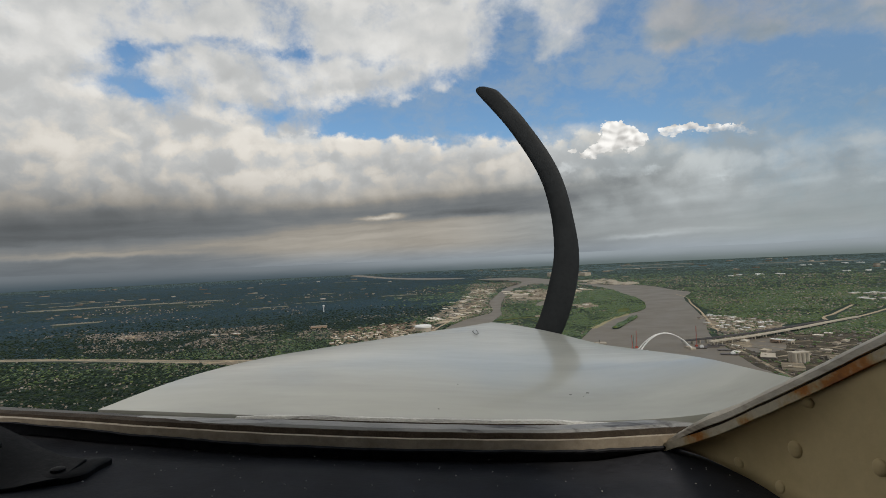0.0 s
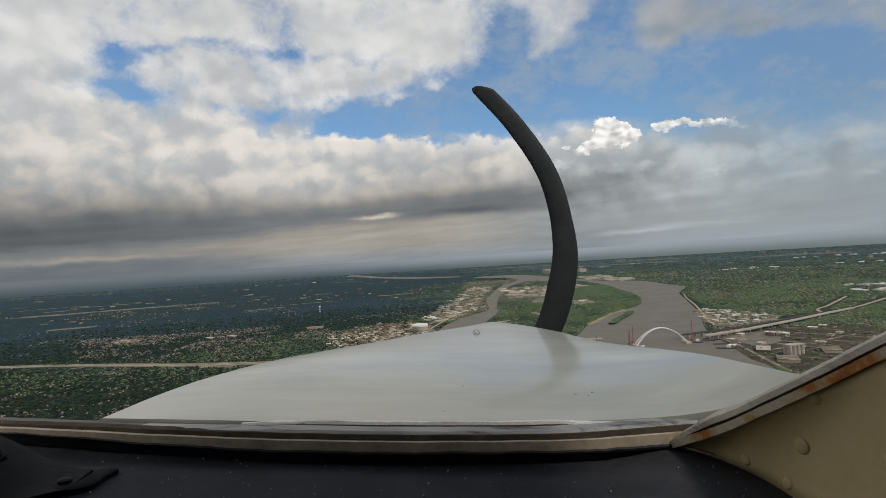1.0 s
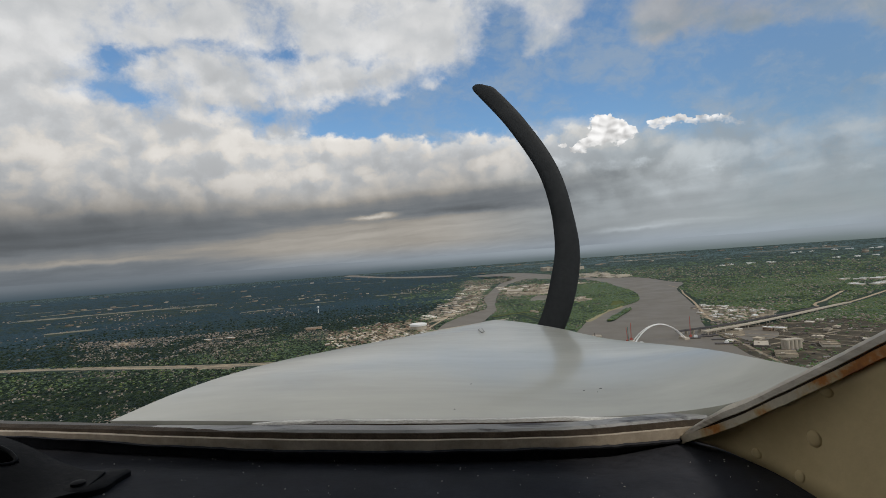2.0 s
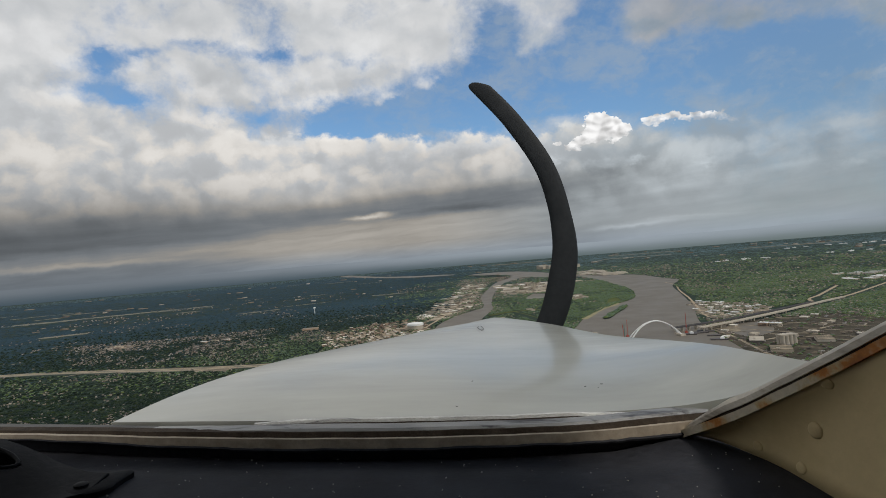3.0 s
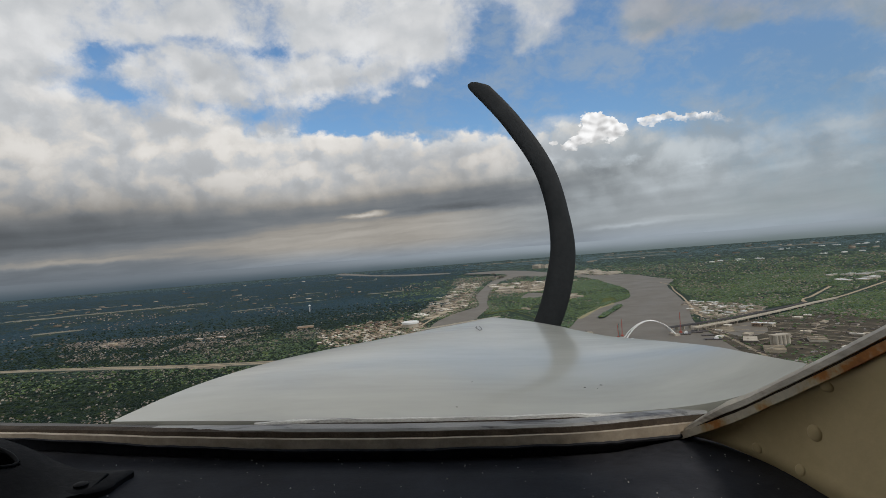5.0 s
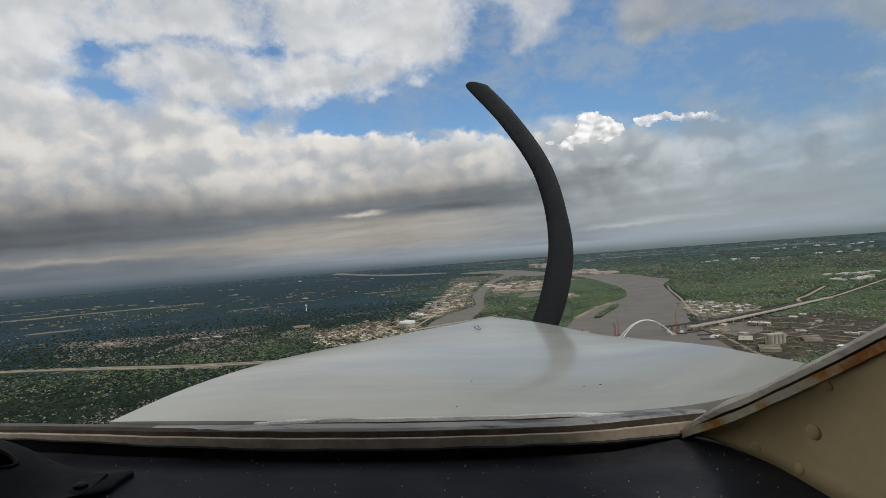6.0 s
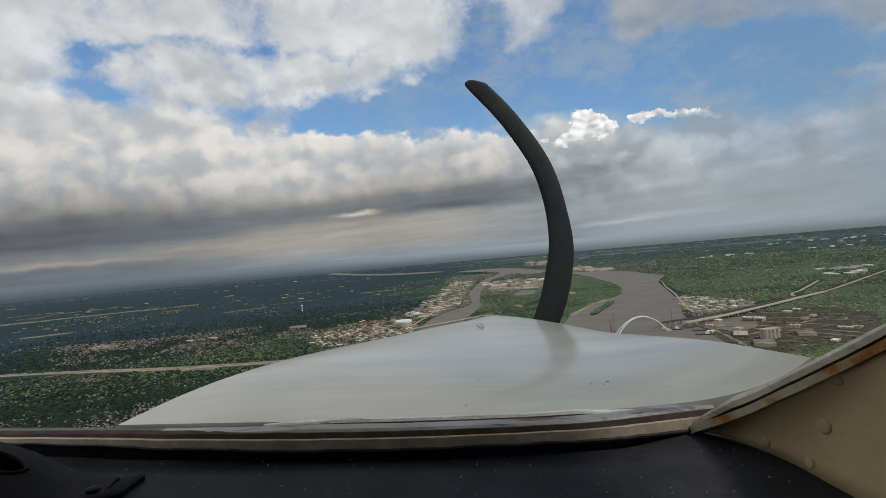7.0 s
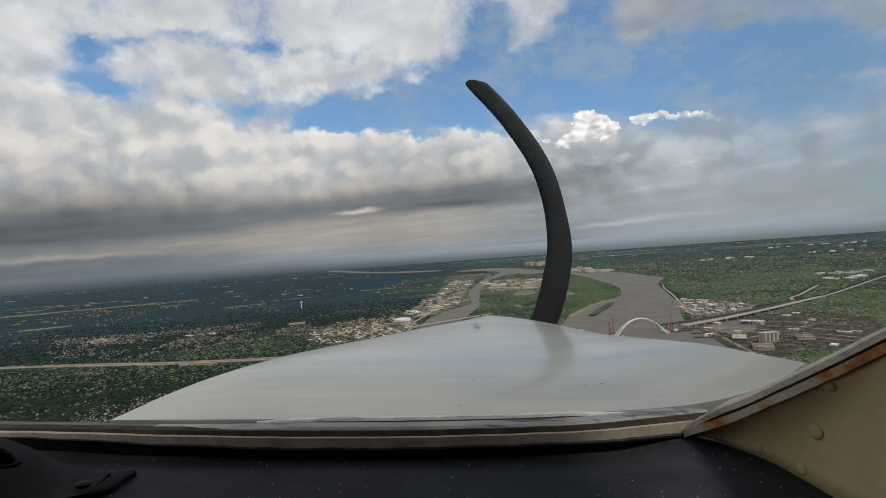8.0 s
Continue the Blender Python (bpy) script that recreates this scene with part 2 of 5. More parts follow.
    # torn, half clear veils drift in the gaps, thickest high up on the right
    drift = n.vec("ADD", n.vec("MULTIPLY", way, (1.0, 1.0, 1.9)), n.vec("MULTIPLY", bend, (1.3, 1.3, 1.3)))
    thin = n.math("MULTIPLY_ADD", n.math("SUBTRACT", n.noise(drift, 34.0, 6.0, 0.62), 0.5), 0.35, n.noise(drift, 6.5, 7.0, 0.60))
    thin = n.math("MULTIPLY_ADD", n.smooth(az0, 4.0, 22.0), n.smooth(el0, 14.0, 21.0, 0.0, 0.09), thin)
    veil = n.math("MULTIPLY", n.smooth(thin, 0.44, 0.74), n.smooth(az0, -12.0, 6.0, 0.25, 0.58))
    clear = n.mix(veil, clear, (0.33, 0.395, 0.465))
    out = n.mix(n.math("MULTIPLY", cover_up, n.smooth(az0, 8.0, 20.0, 1.0, 0.82)), clear, cloud)
    out = n.mix(n.math("MULTIPLY", cover, n.smooth(az0, 22.0, 40.0, 1.0, 0.42)), out, cloud)
    out = n.mix(crisp, out, head_tone)
    bg = n.add("ShaderNodeBackground")
    n.put(bg.inputs[0], out)
    bg.inputs[1].default_value = 1.0
    n.put(n.add("ShaderNodeOutputWorld").inputs[0], bg.outputs[0])


make_sky()


# ---- materials ----
def surface(name, stops, scale, rough=0.6, metal=0.0, fine=0.0, bump=0.0, sheen=0.0, island=None, each=None, stretch=(1, 1, 1), spec=0.5, coat=0.0, warp=0.0):
    """A material whose colour runs through stops by noise of that many features a metre, with finer grain, bump,
    and a tint for each piece."""
    m = bpy.data.materials.new(name)
    m.use_nodes = True
    n = Nodes(m.node_tree)
    at = n.vec("MULTIPLY", n.add("ShaderNodeTexCoord").outputs["Object"], stretch)
    big = n.noise(at, scale, 5.0, 0.6, warp)
    col = n.ramp(big, [(p, c) for p, c in stops])
    small = n.noise(at, scale * 9.0, 6.0, 0.65)
    if fine:
        col = n.mix(1.0, col, n.ramp(small, [(0.25, grey(1 - fine)), (0.75, grey(1 + fine))]), "MULTIPLY")
    if island:
        rnd = n.add("ShaderNodeNewGeometry").outputs["Random Per Island"]
        col = n.mix(1.0, col, n.ramp(rnd, island, "LINEAR"), "MULTIPLY")
    if each:
        rnd = n.add("ShaderNodeObjectInfo").outputs["Random"]
        col = n.mix(1.0, col, n.ramp(rnd, each, "LINEAR"), "MULTIPLY")
    p = n.add("ShaderNodeBsdfPrincipled")
    n.put(p.inputs["Base Color"], col)
    n.put(p.inputs["Roughness"], n.smooth(small, 0.2, 0.8, max(rough - 0.08, 0.02), min(rough + 0.08, 1)))
    p.inputs["Metallic"].default_value = metal
    p.inputs["Specular IOR Level"].default_value = spec
    p.inputs["Sheen Weight"].default_value = sheen
    p.inputs["Sheen Roughness"].default_value = 0.5
    # the blue sheen stands in for haze over ground and leaves
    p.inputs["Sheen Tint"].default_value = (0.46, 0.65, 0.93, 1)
    p.inputs["Coat Weight"].default_value = coat
    p.inputs["Coat Roughness"].default_value = 0.16
    if bump:
        b = n.add("ShaderNodeBump")
        b.inputs["Strength"].default_value = 1.0
        b.inputs["Distance"].default_value = bump
        n.put(b.inputs["Height"], small)
        n.put(p.inputs["Normal"], b.outputs[0])
    n.put(n.add("ShaderNodeOutputMaterial").inputs[0], p.outputs[0])
    return m


M_COWL = surface("white_paint", [(0.3, (0.285, 0.292, 0.262)), (0.7, (0.42, 0.426, 0.386))], 2.2, 0.36, fine=0.05, stretch=(0.7, 2.6, 1), coat=0.6, warp=0.6)
M_BEAD = surface("chalky_white_sealant", [(0.28, (0.10, 0.10, 0.105)), (0.36, (0.46, 0.46, 0.45)), (0.7, (0.70, 0.70, 0.67))], 26.0, 0.7, fine=0.3, bump=0.0016, stretch=(0.5, 2, 2), warp=1.2, spec=0.2)
M_BLADE = surface("black_blade_paint", [(0.3, (0.022, 0.024, 0.026)), (0.7, (0.036, 0.038, 0.040))], 6.0, 0.6, fine=0.2, spec=0.15)
M_CREAM = surface("cream_paint", [(0.3, (0.28, 0.235, 0.18)), (0.7, (0.46, 0.395, 0.315))], 12.0, 0.5, fine=0.18, bump=0.0006, spec=0.2, warp=0.5)
M_SEAL = surface("brown_sealant", [(0.3, (0.026, 0.020, 0.014)), (0.7, (0.068, 0.053, 0.040))], 30.0, 0.7, fine=0.3, bump=0.001, spec=0.08)
M_WORN = surface("weathered_grey_paint", [(0.36, (0.05, 0.05, 0.055)), (0.43, (0.22, 0.225, 0.225)), (0.7, (0.34, 0.34, 0.33))], 14.0, 0.5, fine=0.15, bump=0.0006, stretch=(0.5, 2, 2), warp=0.5)
M_DARKSTRIP = surface("dull_dark_grey_paint", [(0.3, (0.06, 0.06, 0.06)), (0.7, (0.12, 0.12, 0.115))], 14.0, 0.6, fine=0.2, bump=0.0006, stretch=(0.5, 2, 2), spec=0.15)
M_POST = surface("chalky_grey_paint", [(0.34, (0.16, 0.125, 0.085)), (0.46, (0.36, 0.315, 0.245)), (0.7, (0.52, 0.47, 0.38))], 16.0, 0.55, fine=0.2, bump=0.0006, stretch=(0.5, 0.5, 1.6), warp=0.6)
M_RUST = surface("rusty_cream_paint", [(0.46, (0.56, 0.49, 0.36)), (0.54, (0.50, 0.36, 0.18)), (0.60, (0.46, 0.17, 0.03)), (0.74, (0.22, 0.07, 0.02))], 16.0, 0.6, fine=0.15, bump=0.0008)
M_PANEL = surface("beige_painted_metal", [(0.3, (0.56, 0.435, 0.225)), (0.7, (0.66, 0.52, 0.285))], 7.0, 0.5, fine=0.06, bump=0.0005, spec=0.25)
M_VINYL = surface("black_vinyl", [(0.3, (0.018, 0.0185, 0.022)), (0.7, (0.034, 0.035, 0.041))], 10.0, 0.65, fine=0.4, bump=0.0009, spec=0.14)
M_PLASTIC = surface("black_plastic", [(0.3, (0.006, 0.006, 0.0066)), (0.7, (0.010, 0.010, 0.011))], 14.0, 0.6, fine=0.3, bump=0.0005, spec=0.12)
M_DUST = surface("pale_lint", [(0.3, (0.3, 0.29, 0.27)), (0.7, (0.5, 0.48, 0.44))], 200.0, 0.9)
M_STEEL = surface("dull_steel", [(0.3, (0.25, 0.25, 0.25)), (0.7, (0.4, 0.4, 0.4))], 80.0, 0.4, metal=0.8)
M_LINER = surface("cabin_liner", [(0.3, (0.30, 0.27, 0.22)), (0.7, (0.36, 0.33, 0.27))], 4.0, 0.8, fine=0.1)

M_GROUND = surface("grass_and_earth", [(0.30, (0.016, 0.027, 0.014)), (0.52, (0.022, 0.036, 0.018)), (0.66, (0.032, 0.045, 0.024)), (0.78, (0.055, 0.060, 0.038))], 0.012, 0.9, fine=0.4, sheen=0.05, spec=0.1)
# lighter copy of the leaves, for sunlit land; blue sheen stands for haze
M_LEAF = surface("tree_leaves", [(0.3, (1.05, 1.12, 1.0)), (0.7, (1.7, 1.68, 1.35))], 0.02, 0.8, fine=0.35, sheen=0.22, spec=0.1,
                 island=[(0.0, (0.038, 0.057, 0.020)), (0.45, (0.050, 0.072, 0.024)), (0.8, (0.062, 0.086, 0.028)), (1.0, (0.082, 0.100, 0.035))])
# darker copy of the leaves: cloud shadow is put into its colour
M_SHADELEAF = surface("cloud_shaded_leaves", [(0.36, (0.42, 0.46, 0.5)), (0.64, (1.32, 1.24, 1.1))], 0.11, 0.8, fine=0.4, sheen=0.08, spec=0.08,
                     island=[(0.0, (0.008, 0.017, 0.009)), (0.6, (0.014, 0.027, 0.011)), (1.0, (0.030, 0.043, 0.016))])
# far western woods: cloud shade and blue haze are put into the colour
M_FARWOOD = surface("shaded_hazy_far_woods", [(0.3, (0.78, 0.82, 0.86)), (0.7, (1.16, 1.14, 1.12))], 0.006, 0.85, fine=0.2, sheen=0.12, spec=0.05,
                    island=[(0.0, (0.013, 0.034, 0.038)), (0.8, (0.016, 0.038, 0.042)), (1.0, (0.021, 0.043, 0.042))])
# farthest woods: haze is put into the paler colour and the sheen
M_HAZEWOOD = surface("haze_painted_far_woods", [(0.3, (0.8, 0.85, 0.9)), (0.7, (1.15, 1.1, 1.1))], 0.003, 0.85, fine=0.25, sheen=0.28, spec=0.05,
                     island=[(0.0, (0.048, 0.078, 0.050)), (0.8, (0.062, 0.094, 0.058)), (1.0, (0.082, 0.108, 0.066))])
M_WATER = surface("muddy_water", [(0.3, (0.158, 0.138, 0.111)), (0.7, (0.166, 0.146, 0.118))], 0.004, 0.5, spec=0.12)
M_LOT = surface("pale_paving_and_dirt", [(0.3, (0.10, 0.090, 0.066)), (0.5, (0.21, 0.178, 0.130)), (0.72, (0.42, 0.35, 0.25))], 0.12, 0.9, fine=0.3, spec=0.2)
M_YARD = surface("dark_yard_gravel", [(0.3, (0.034, 0.031, 0.022)), (0.55, (0.070, 0.060, 0.042)), (0.75, (0.20, 0.155, 0.105))], 0.14, 0.9, fine=0.35, spec=0.2)
M_SAND = surface("sandy_bank", [(0.3, (0.26, 0.23, 0.12)), (0.7, (0.36, 0.32, 0.19))], 0.2, 0.95, fine=0.2)
M_LAWN = surface("mown_grass", [(0.3, (0.060, 0.088, 0.030)), (0.7, (0.135, 0.142, 0.055))], 0.08, 0.95, fine=0.3, spec=0.1)
M_FIELD = surface("dry_field", [(0.3, (0.11, 0.11, 0.08)), (0.7, (0.22, 0.205, 0.155))], 0.03, 0.95, fine=0.3)
M_CONC = surface("pale_concrete", [(0.3, (0.36, 0.32, 0.26)), (0.7, (0.48, 0.43, 0.35))], 0.3, 0.85, fine=0.15)
M_ROAD = surface("road_paving", [(0.3, (0.29, 0.225, 0.145)), (0.7, (0.44, 0.36, 0.255))], 0.2, 0.9, fine=0.2)
M_DARKROAD = surface("dark_bridge_deck", [(0.3, (0.05, 0.05, 0.055)), (0.7, (0.09, 0.085, 0.085))], 0.3, 0.85, fine=0.2)
M_WHITE = surface("white_steel", [(0.3, (0.72, 0.72, 0.7)), (0.7, (0.8, 0.8, 0.78))], 0.3, 0.45, fine=0.05)
M_WALL = surface("building_wall", [(0.3, (0.9, 0.9, 0.9)), (0.7, (1.1, 1.1, 1.1))], 0.4, 0.85, fine=0.12,
                 each=[(0.0, (0.26, 0.14, 0.10)), (0.3, (0.38, 0.27, 0.19)), (0.6, (0.50, 0.42, 0.31)), (1.0, (0.62, 0.58, 0.5))])
M_TOWN = surface("brick_and_stone", [(0.3, (0.9, 0.9, 0.9)), (0.7, (1.1, 1.1, 1.1))], 0.4, 0.85, fine=0.12,
                 island=[(0.0, (0.10, 0.065, 0.05)), (0.4, (0.24, 0.165, 0.115)), (0.75, (0.38, 0.31, 0.23)), (1.0, (0.70, 0.65, 0.57))])
M_ROOF = surface("building_roof", [(0.3, (0.85, 0.85, 0.85)), (0.7, (1.1, 1.1, 1.1))], 0.4, 0.8, fine=0.15,
                 each=[(0.0, (0.12, 0.10, 0.09)), (0.3, (0.30, 0.25, 0.19)), (0.6, (0.50, 0.43, 0.33)), (0.8, (0.76, 0.72, 0.64)), (1.0, (0.8, 0.78, 0.72))])
M_HOUSE = surface("house_paint", [(0.3, (0.9, 0.9, 0.9)), (0.7, (1.1, 1.1, 1.1))], 0.5, 0.8, fine=0.1,
                  island=[(0.0, (0.12, 0.09, 0.065)), (0.6, (0.22, 0.19, 0.15)), (0.9, (0.33, 0.295, 0.24)), (1.0, (0.46, 0.42, 0.36))])
M_TILE = surface("house_roof", [(0.3, (0.9, 0.9, 0.9)), (0.7, (1.1, 1.1, 1.1))], 0.5, 0.85, fine=0.15,
                 island=[(0.0, (0.07, 0.06, 0.055)), (0.45, (0.16, 0.14, 0.125)), (0.75, (0.23, 0.175, 0.135)), (1.0, (0.32, 0.31, 0.295))])
M_RED = surface("red_crane_paint", [(0.3, (0.32, 0.06, 0.04)), (0.7, (0.4, 0.09, 0.06))], 0.5, 0.6, fine=0.15)
M_GREEN = surface("green_crane_paint", [(0.3, (0.05, 0.13, 0.11)), (0.7, (0.08, 0.18, 0.15))], 0.5, 0.6, fine=0.15)
M_HULL = surface("dark_barge_steel", [(0.3, (0.06, 0.06, 0.065)), (0.7, (0.12, 0.10, 0.09))], 0.5, 0.7, fine=0.2)
M_GLASS = surface("dark_window_glass", [(0.3, (0.02, 0.025, 0.03)), (0.7, (0.04, 0.045, 0.05))], 0.5, 0.15)


# ---- ways to build ----
def part(name, bm, material, parent=None, label=""):
    """Links a bmesh as one mesh object, under parent where one is given."""
    me = bpy.data.meshes.new(name)
    bm.to_mesh(me)
    bm.free()
    me.materials.append(material)
    ob = new(name, me)
    if parent:
        ob.parent = parent
    if label:
        tagged(ob, label)
    return ob


def smooth_all(ob, sharp=0.7):
    for p in ob.data.polygons:
        p.use_smooth = True
    ob.data.set_sharp_from_angle(angle=sharp)
    return ob


def box(bm, x, y, z, sx, sy, sz, turn=0.0, taper=1.0):
    """A box on the height z, its middle at x, y."""
    c, s = math.cos(radians(turn)), math.sin(radians(turn))
    vs = []
    for k, f in ((0, 1.0), (1, taper)):
        for i, j in ((-1, -1), (1, -1), (1, 1), (-1, 1)):
            px, py = i * sx / 2 * f, j * sy / 2 * f
            vs.append(bm.verts.new((x + px * c - py * s, y + px * s + py * c, z + k * sz)))
    for q in ((3, 2, 1, 0), (4, 5, 6, 7), (0, 1, 5, 4), (1, 2, 6, 5), (2, 3, 7, 6), (3, 0, 4, 7)):
        bm.faces.new([vs[i] for i in q])


def tube(bm, points, radii, sides=8, caps=True):
    """A round bar along points."""
    rings = []
    pts = [Vector(p) for p in points]
    for i, p in enumerate(pts):
        d = (pts[min(i + 1, len(pts) - 1)] - pts[max(i - 1, 0)]).normalized()
        u = d.orthogonal().normalized() if abs(d.z) > 0.95 else d.cross(Vector((0, 0, 1))).normalized()
        w = d.cross(u)
        r = radii[i] if isinstance(radii, (list, tuple)) else radii
        rings.append([bm.verts.new(p + (u * math.cos(2 * math.pi * k / sides) + w * math.sin(2 * math.pi * k / sides)) * r) for k in range(sides)])
    for a, b in zip(rings, rings[1:]):
        for k in range(sides):
            bm.faces.new((a[k], a[(k + 1) % sides], b[(k + 1) % sides], b[k]))
    if caps:
        bm.faces.new(rings[0][::-1])
        bm.faces.new(rings[-1])


def catmull(points, n):
    """A smooth line through points, n steps a span."""
    p = [Vector(q) for q in points]
    p = [p[0] * 2 - p[1]] + p + [p[-1] * 2 - p[-2]]
    out = []
    for i in range(1, len(p) - 2):
        for k in range(n):
            t = k / n
            out.append(0.5 * (2 * p[i] + (p[i + 1] - p[i - 1]) * t + (2 * p[i - 1] - 5 * p[i] + 4 * p[i + 1] - p[i + 2]) * t * t
                              + (3 * p[i] - p[i - 1] - 3 * p[i + 1] + p[i + 2]) * t ** 3))
    return out + [p[-2]]


def sweep(bm, line, profile, wave=0.0, tall=None):
    """A closed profile of (outward, up) pairs drawn along a line; outward is to the line's left, seen from above."""
    rings = []
    for i, p in enumerate(line):
        d = line[min(i + 1, len(line) - 1)] - line[max(i - 1, 0)]
        d.z = 0
        out = Vector((-d.y, d.x, 0)).normalized()
        w = wave * (noise.noise(Vector((i * 0.21, 3.1, 0))) + 0.5 * noise.noise(Vector((i * 0.9, 7.7, 0))))
        rings.append([bm.verts.new(p + out * o + Vector((0, 0, (u * tall(p) if tall else u) + w))) for o, u in profile])
    m = len(profile)
    for a, b in zip(rings, rings[1:]):
        for k in range(m):
            bm.faces.new((a[k], a[(k + 1) % m], b[(k + 1) % m], b[k]))
    bm.faces.new(rings[0][::-1])
    bm.faces.new(rings[-1])
    bmesh.ops.recalc_face_normals(bm, faces=bm.faces[:])


def sheet(bm, outline, z, depth=0.0):
    """A flat sheet with that outline; with depth, a slab."""
    vs = [bm.verts.new((x, y, z)) for x, y in outline]
    f = bm.faces.new(vs)
    if f.normal.z < 0 or sum((a[0] * b[1] - b[0] * a[1]) for a, b in zip(outline, outline[1:] + outline[:1])) < 0:
        f.normal_flip()
    bmesh.ops.triangulate(bm, faces=[f])


def rounded(outline, n=4):
    """The outline made smooth through its corners."""
    pts = [Vector((x, y, 0)) for x, y in outline]
    m = len(pts)
    out = []
    for i in range(m):
        a, b, c, d = pts[i - 1], pts[i], pts[(i + 1) % m], pts[(i + 2) % m]
        for k in range(n):
            t = k / n
            q = 0.5 * (2 * b + (c - a) * t + (2 * a - 5 * b + 4 * c - d) * t * t + (3 * b - a - 3 * c + d) * t ** 3)
            out.append((q.x, q.y))
    return out


# ---- ground, water, roads ----
def make_ground():
    rings = [0.0] + [20 * 1.062 ** i for i in range(93)]
    rings = [r for r in rings if r < 4900] + [4930.0]
    verts, faces, n = [(0, 0, 0)], [], 240
    for r in rings[1:]:
        for k in range(n):
            a = 2 * math.pi * k / n
            verts.append((r * math.sin(a), r * math.cos(a), 0.0))
    for k in range(n):
        faces.append((0, 1 + (k + 1) % n, 1 + k))
    for i in range(len(rings) - 2):
        b = 1 + i * n
        for k in range(n):
            faces.append((b + k, b + (k + 1) % n, b + n + (k + 1) % n, b + n + k))
    me = bpy.data.meshes.new("ground")
    me.from_pydata(verts, [], faces)
    me.materials.append(M_GROUND)
    tagged(new("ground", me), "flat wooded river plain of grass and earth", "ground", kind="structure")


MAIN = [(87, 389), (117, 462), (154, 524), (175, 552), (203, 588), (221, 632), (246, 716), (262, 831), (281, 971), (287, 1140),
        (281, 1229), (308, 1297), (322, 1138), (373, 1060), (360, 880), (357, 819), (305, 723), (257, 586), (218, 475), (193, 418),
        (180, 385), (171, 354), (162, 318), (152, 278), (151, 258), (134, 204), (88, 167), (18, 183), (41, 295)]
CHANNEL = [(-34, 322), (-18, 450), (-7, 522), (20, 593), (38, 628), (44, 696), (46, 787), (64, 919), (95, 1121), (122, 1249), (171, 1425),
           (177, 1618), (72, 1877), (153, 1965), (247, 1853), (292, 1386), (231, 1256), (200, 1363), (141, 1216), (112, 1096), (78, 887),
           (61, 750), (52, 647), (50, 606), (40, 562), (30, 517), (22, 463), (36, 283), (18, 183), (-22, 192)]
LAKE = [(-829, 4083), (-862, 4600), (-413, 3063), (-179, 2490), (-5, 2228), (24, 2050), (-160, 2230), (-365, 2690), (-590, 3380)]
POND = [(101, 702), (125, 778), (141, 749), (126, 697)]
SLIP = [(185, 358), (212, 361), (195, 323), (173, 316)]
ISLET = [(127, 444), (141, 474), (153, 491), (175, 526), (164, 500), (147, 471), (133, 444)]
BEACH = [(116, 468), (152, 532), (175, 559), (172, 541), (148, 511), (116, 451)]


def make_waters():
    for k, (name, outline, label) in enumerate((
            ("water", MAIN, "wide muddy brown river with a dull sheen"),
            ("water", CHANNEL, "narrow muddy side channel of the river"),
            ("water", LAKE, "pale distant reach of the river"),
            ("water", POND, "small grey pond among island sheds"),
            ("water", SLIP, "grey water of a dock slip beside the rail yard"))):
        bm = bmesh.new()
        sheet(bm, rounded(outline, 3), 0.05 + 0.012 * k)
        tagged(part(name, bm, M_WATER), label, "water", kind="structure")
    for outline, m, z, label, name in ((ISLET, M_GROUND, 0.12, "low wooded islet in the brown river", "ground"),
                                       (BEACH, M_SAND, 0.14, "yellow sandy strip along the island shore", "ground")):
        bm = bmesh.new()
        sheet(bm, rounded(outline, 3), z)
        tagged(part(name, bm, m), label, "ground", kind="structure")


CITY = [(-98, 405), (-121, 505), (-82, 545), (-40, 560), (-21, 505), (-20, 445), (-40, 415), (-80, 394)]
WORKS = [(-40, 560), (-15, 720), (8, 900), (50, 1230), (82, 1130), (50, 900), (36, 720), (22, 610), (-5, 540)]
ISLAND_WORKS = [(74, 800), (92, 1050), (180, 1080), (262, 1010), (190, 900), (165, 760), (128, 790)]
BANK_TOWN = [(215, 482), (232, 520), (262, 470), (258, 430), (226, 395), (196, 400)]
YARD = [(176, 368), (222, 375), (270, 372), (275, 330), (225, 262), (152, 245), (152, 280), (162, 316), (171, 352)]
LOTS = [(CITY, "paved streets and lots of a small downtown"), (WORKS, "bare paved strip of riverside works"),
        (ISLAND_WORKS, "pale works yards on the river island"), (BANK_TOWN, "paved blocks along the river bank"),
        (YARD, "bare rail yard and dirt lots")]

DIRT, ROOFY, LAWNY = "bare brown earth lot", "pale bare works yard on the island", "yellow mown field by the island shore"
TOWN_BAND = [(-317, 427), (-425, 580), (-301, 572), (-199, 597), (-136, 431), (-142, 362)]
PATCHES = [([(107, 772), (174, 833), (193, 972), (143, 982)], ROOFY), ([(146, 623), (166, 649), (176, 711), (163, 702)], ROOFY),
           ([(164, 555), (186, 579), (195, 611), (181, 608)], LAWNY), ([(172.5, 356), (178, 332), (189, 352), (181, 363)], DIRT),
           ([(-172, 350), (-146, 343), (-158, 366), (-177, 365)], DIRT), ([(-352, 556), (-318, 540), (-322, 514), (-350, 530)], DIRT)]


def make_lots():
    for k, (outline, label) in enumerate(PATCHES):
        bm = bmesh.new()
        sheet(bm, rounded(outline, 3), 0.085 + 0.006 * k)
        tagged(part("ground", bm, M_LAWN if label is LAWNY else M_LOT), label, "ground", kind="structure")
    for k, (outline, label) in enumerate(LOTS):
        bm = bmesh.new()
        sheet(bm, rounded(outline, 3), 0.014 + 0.005 * k)
        tagged(part("pavement", bm, M_YARD if outline in (YARD, CITY) else M_LOT), label, "pavement", kind="structure")


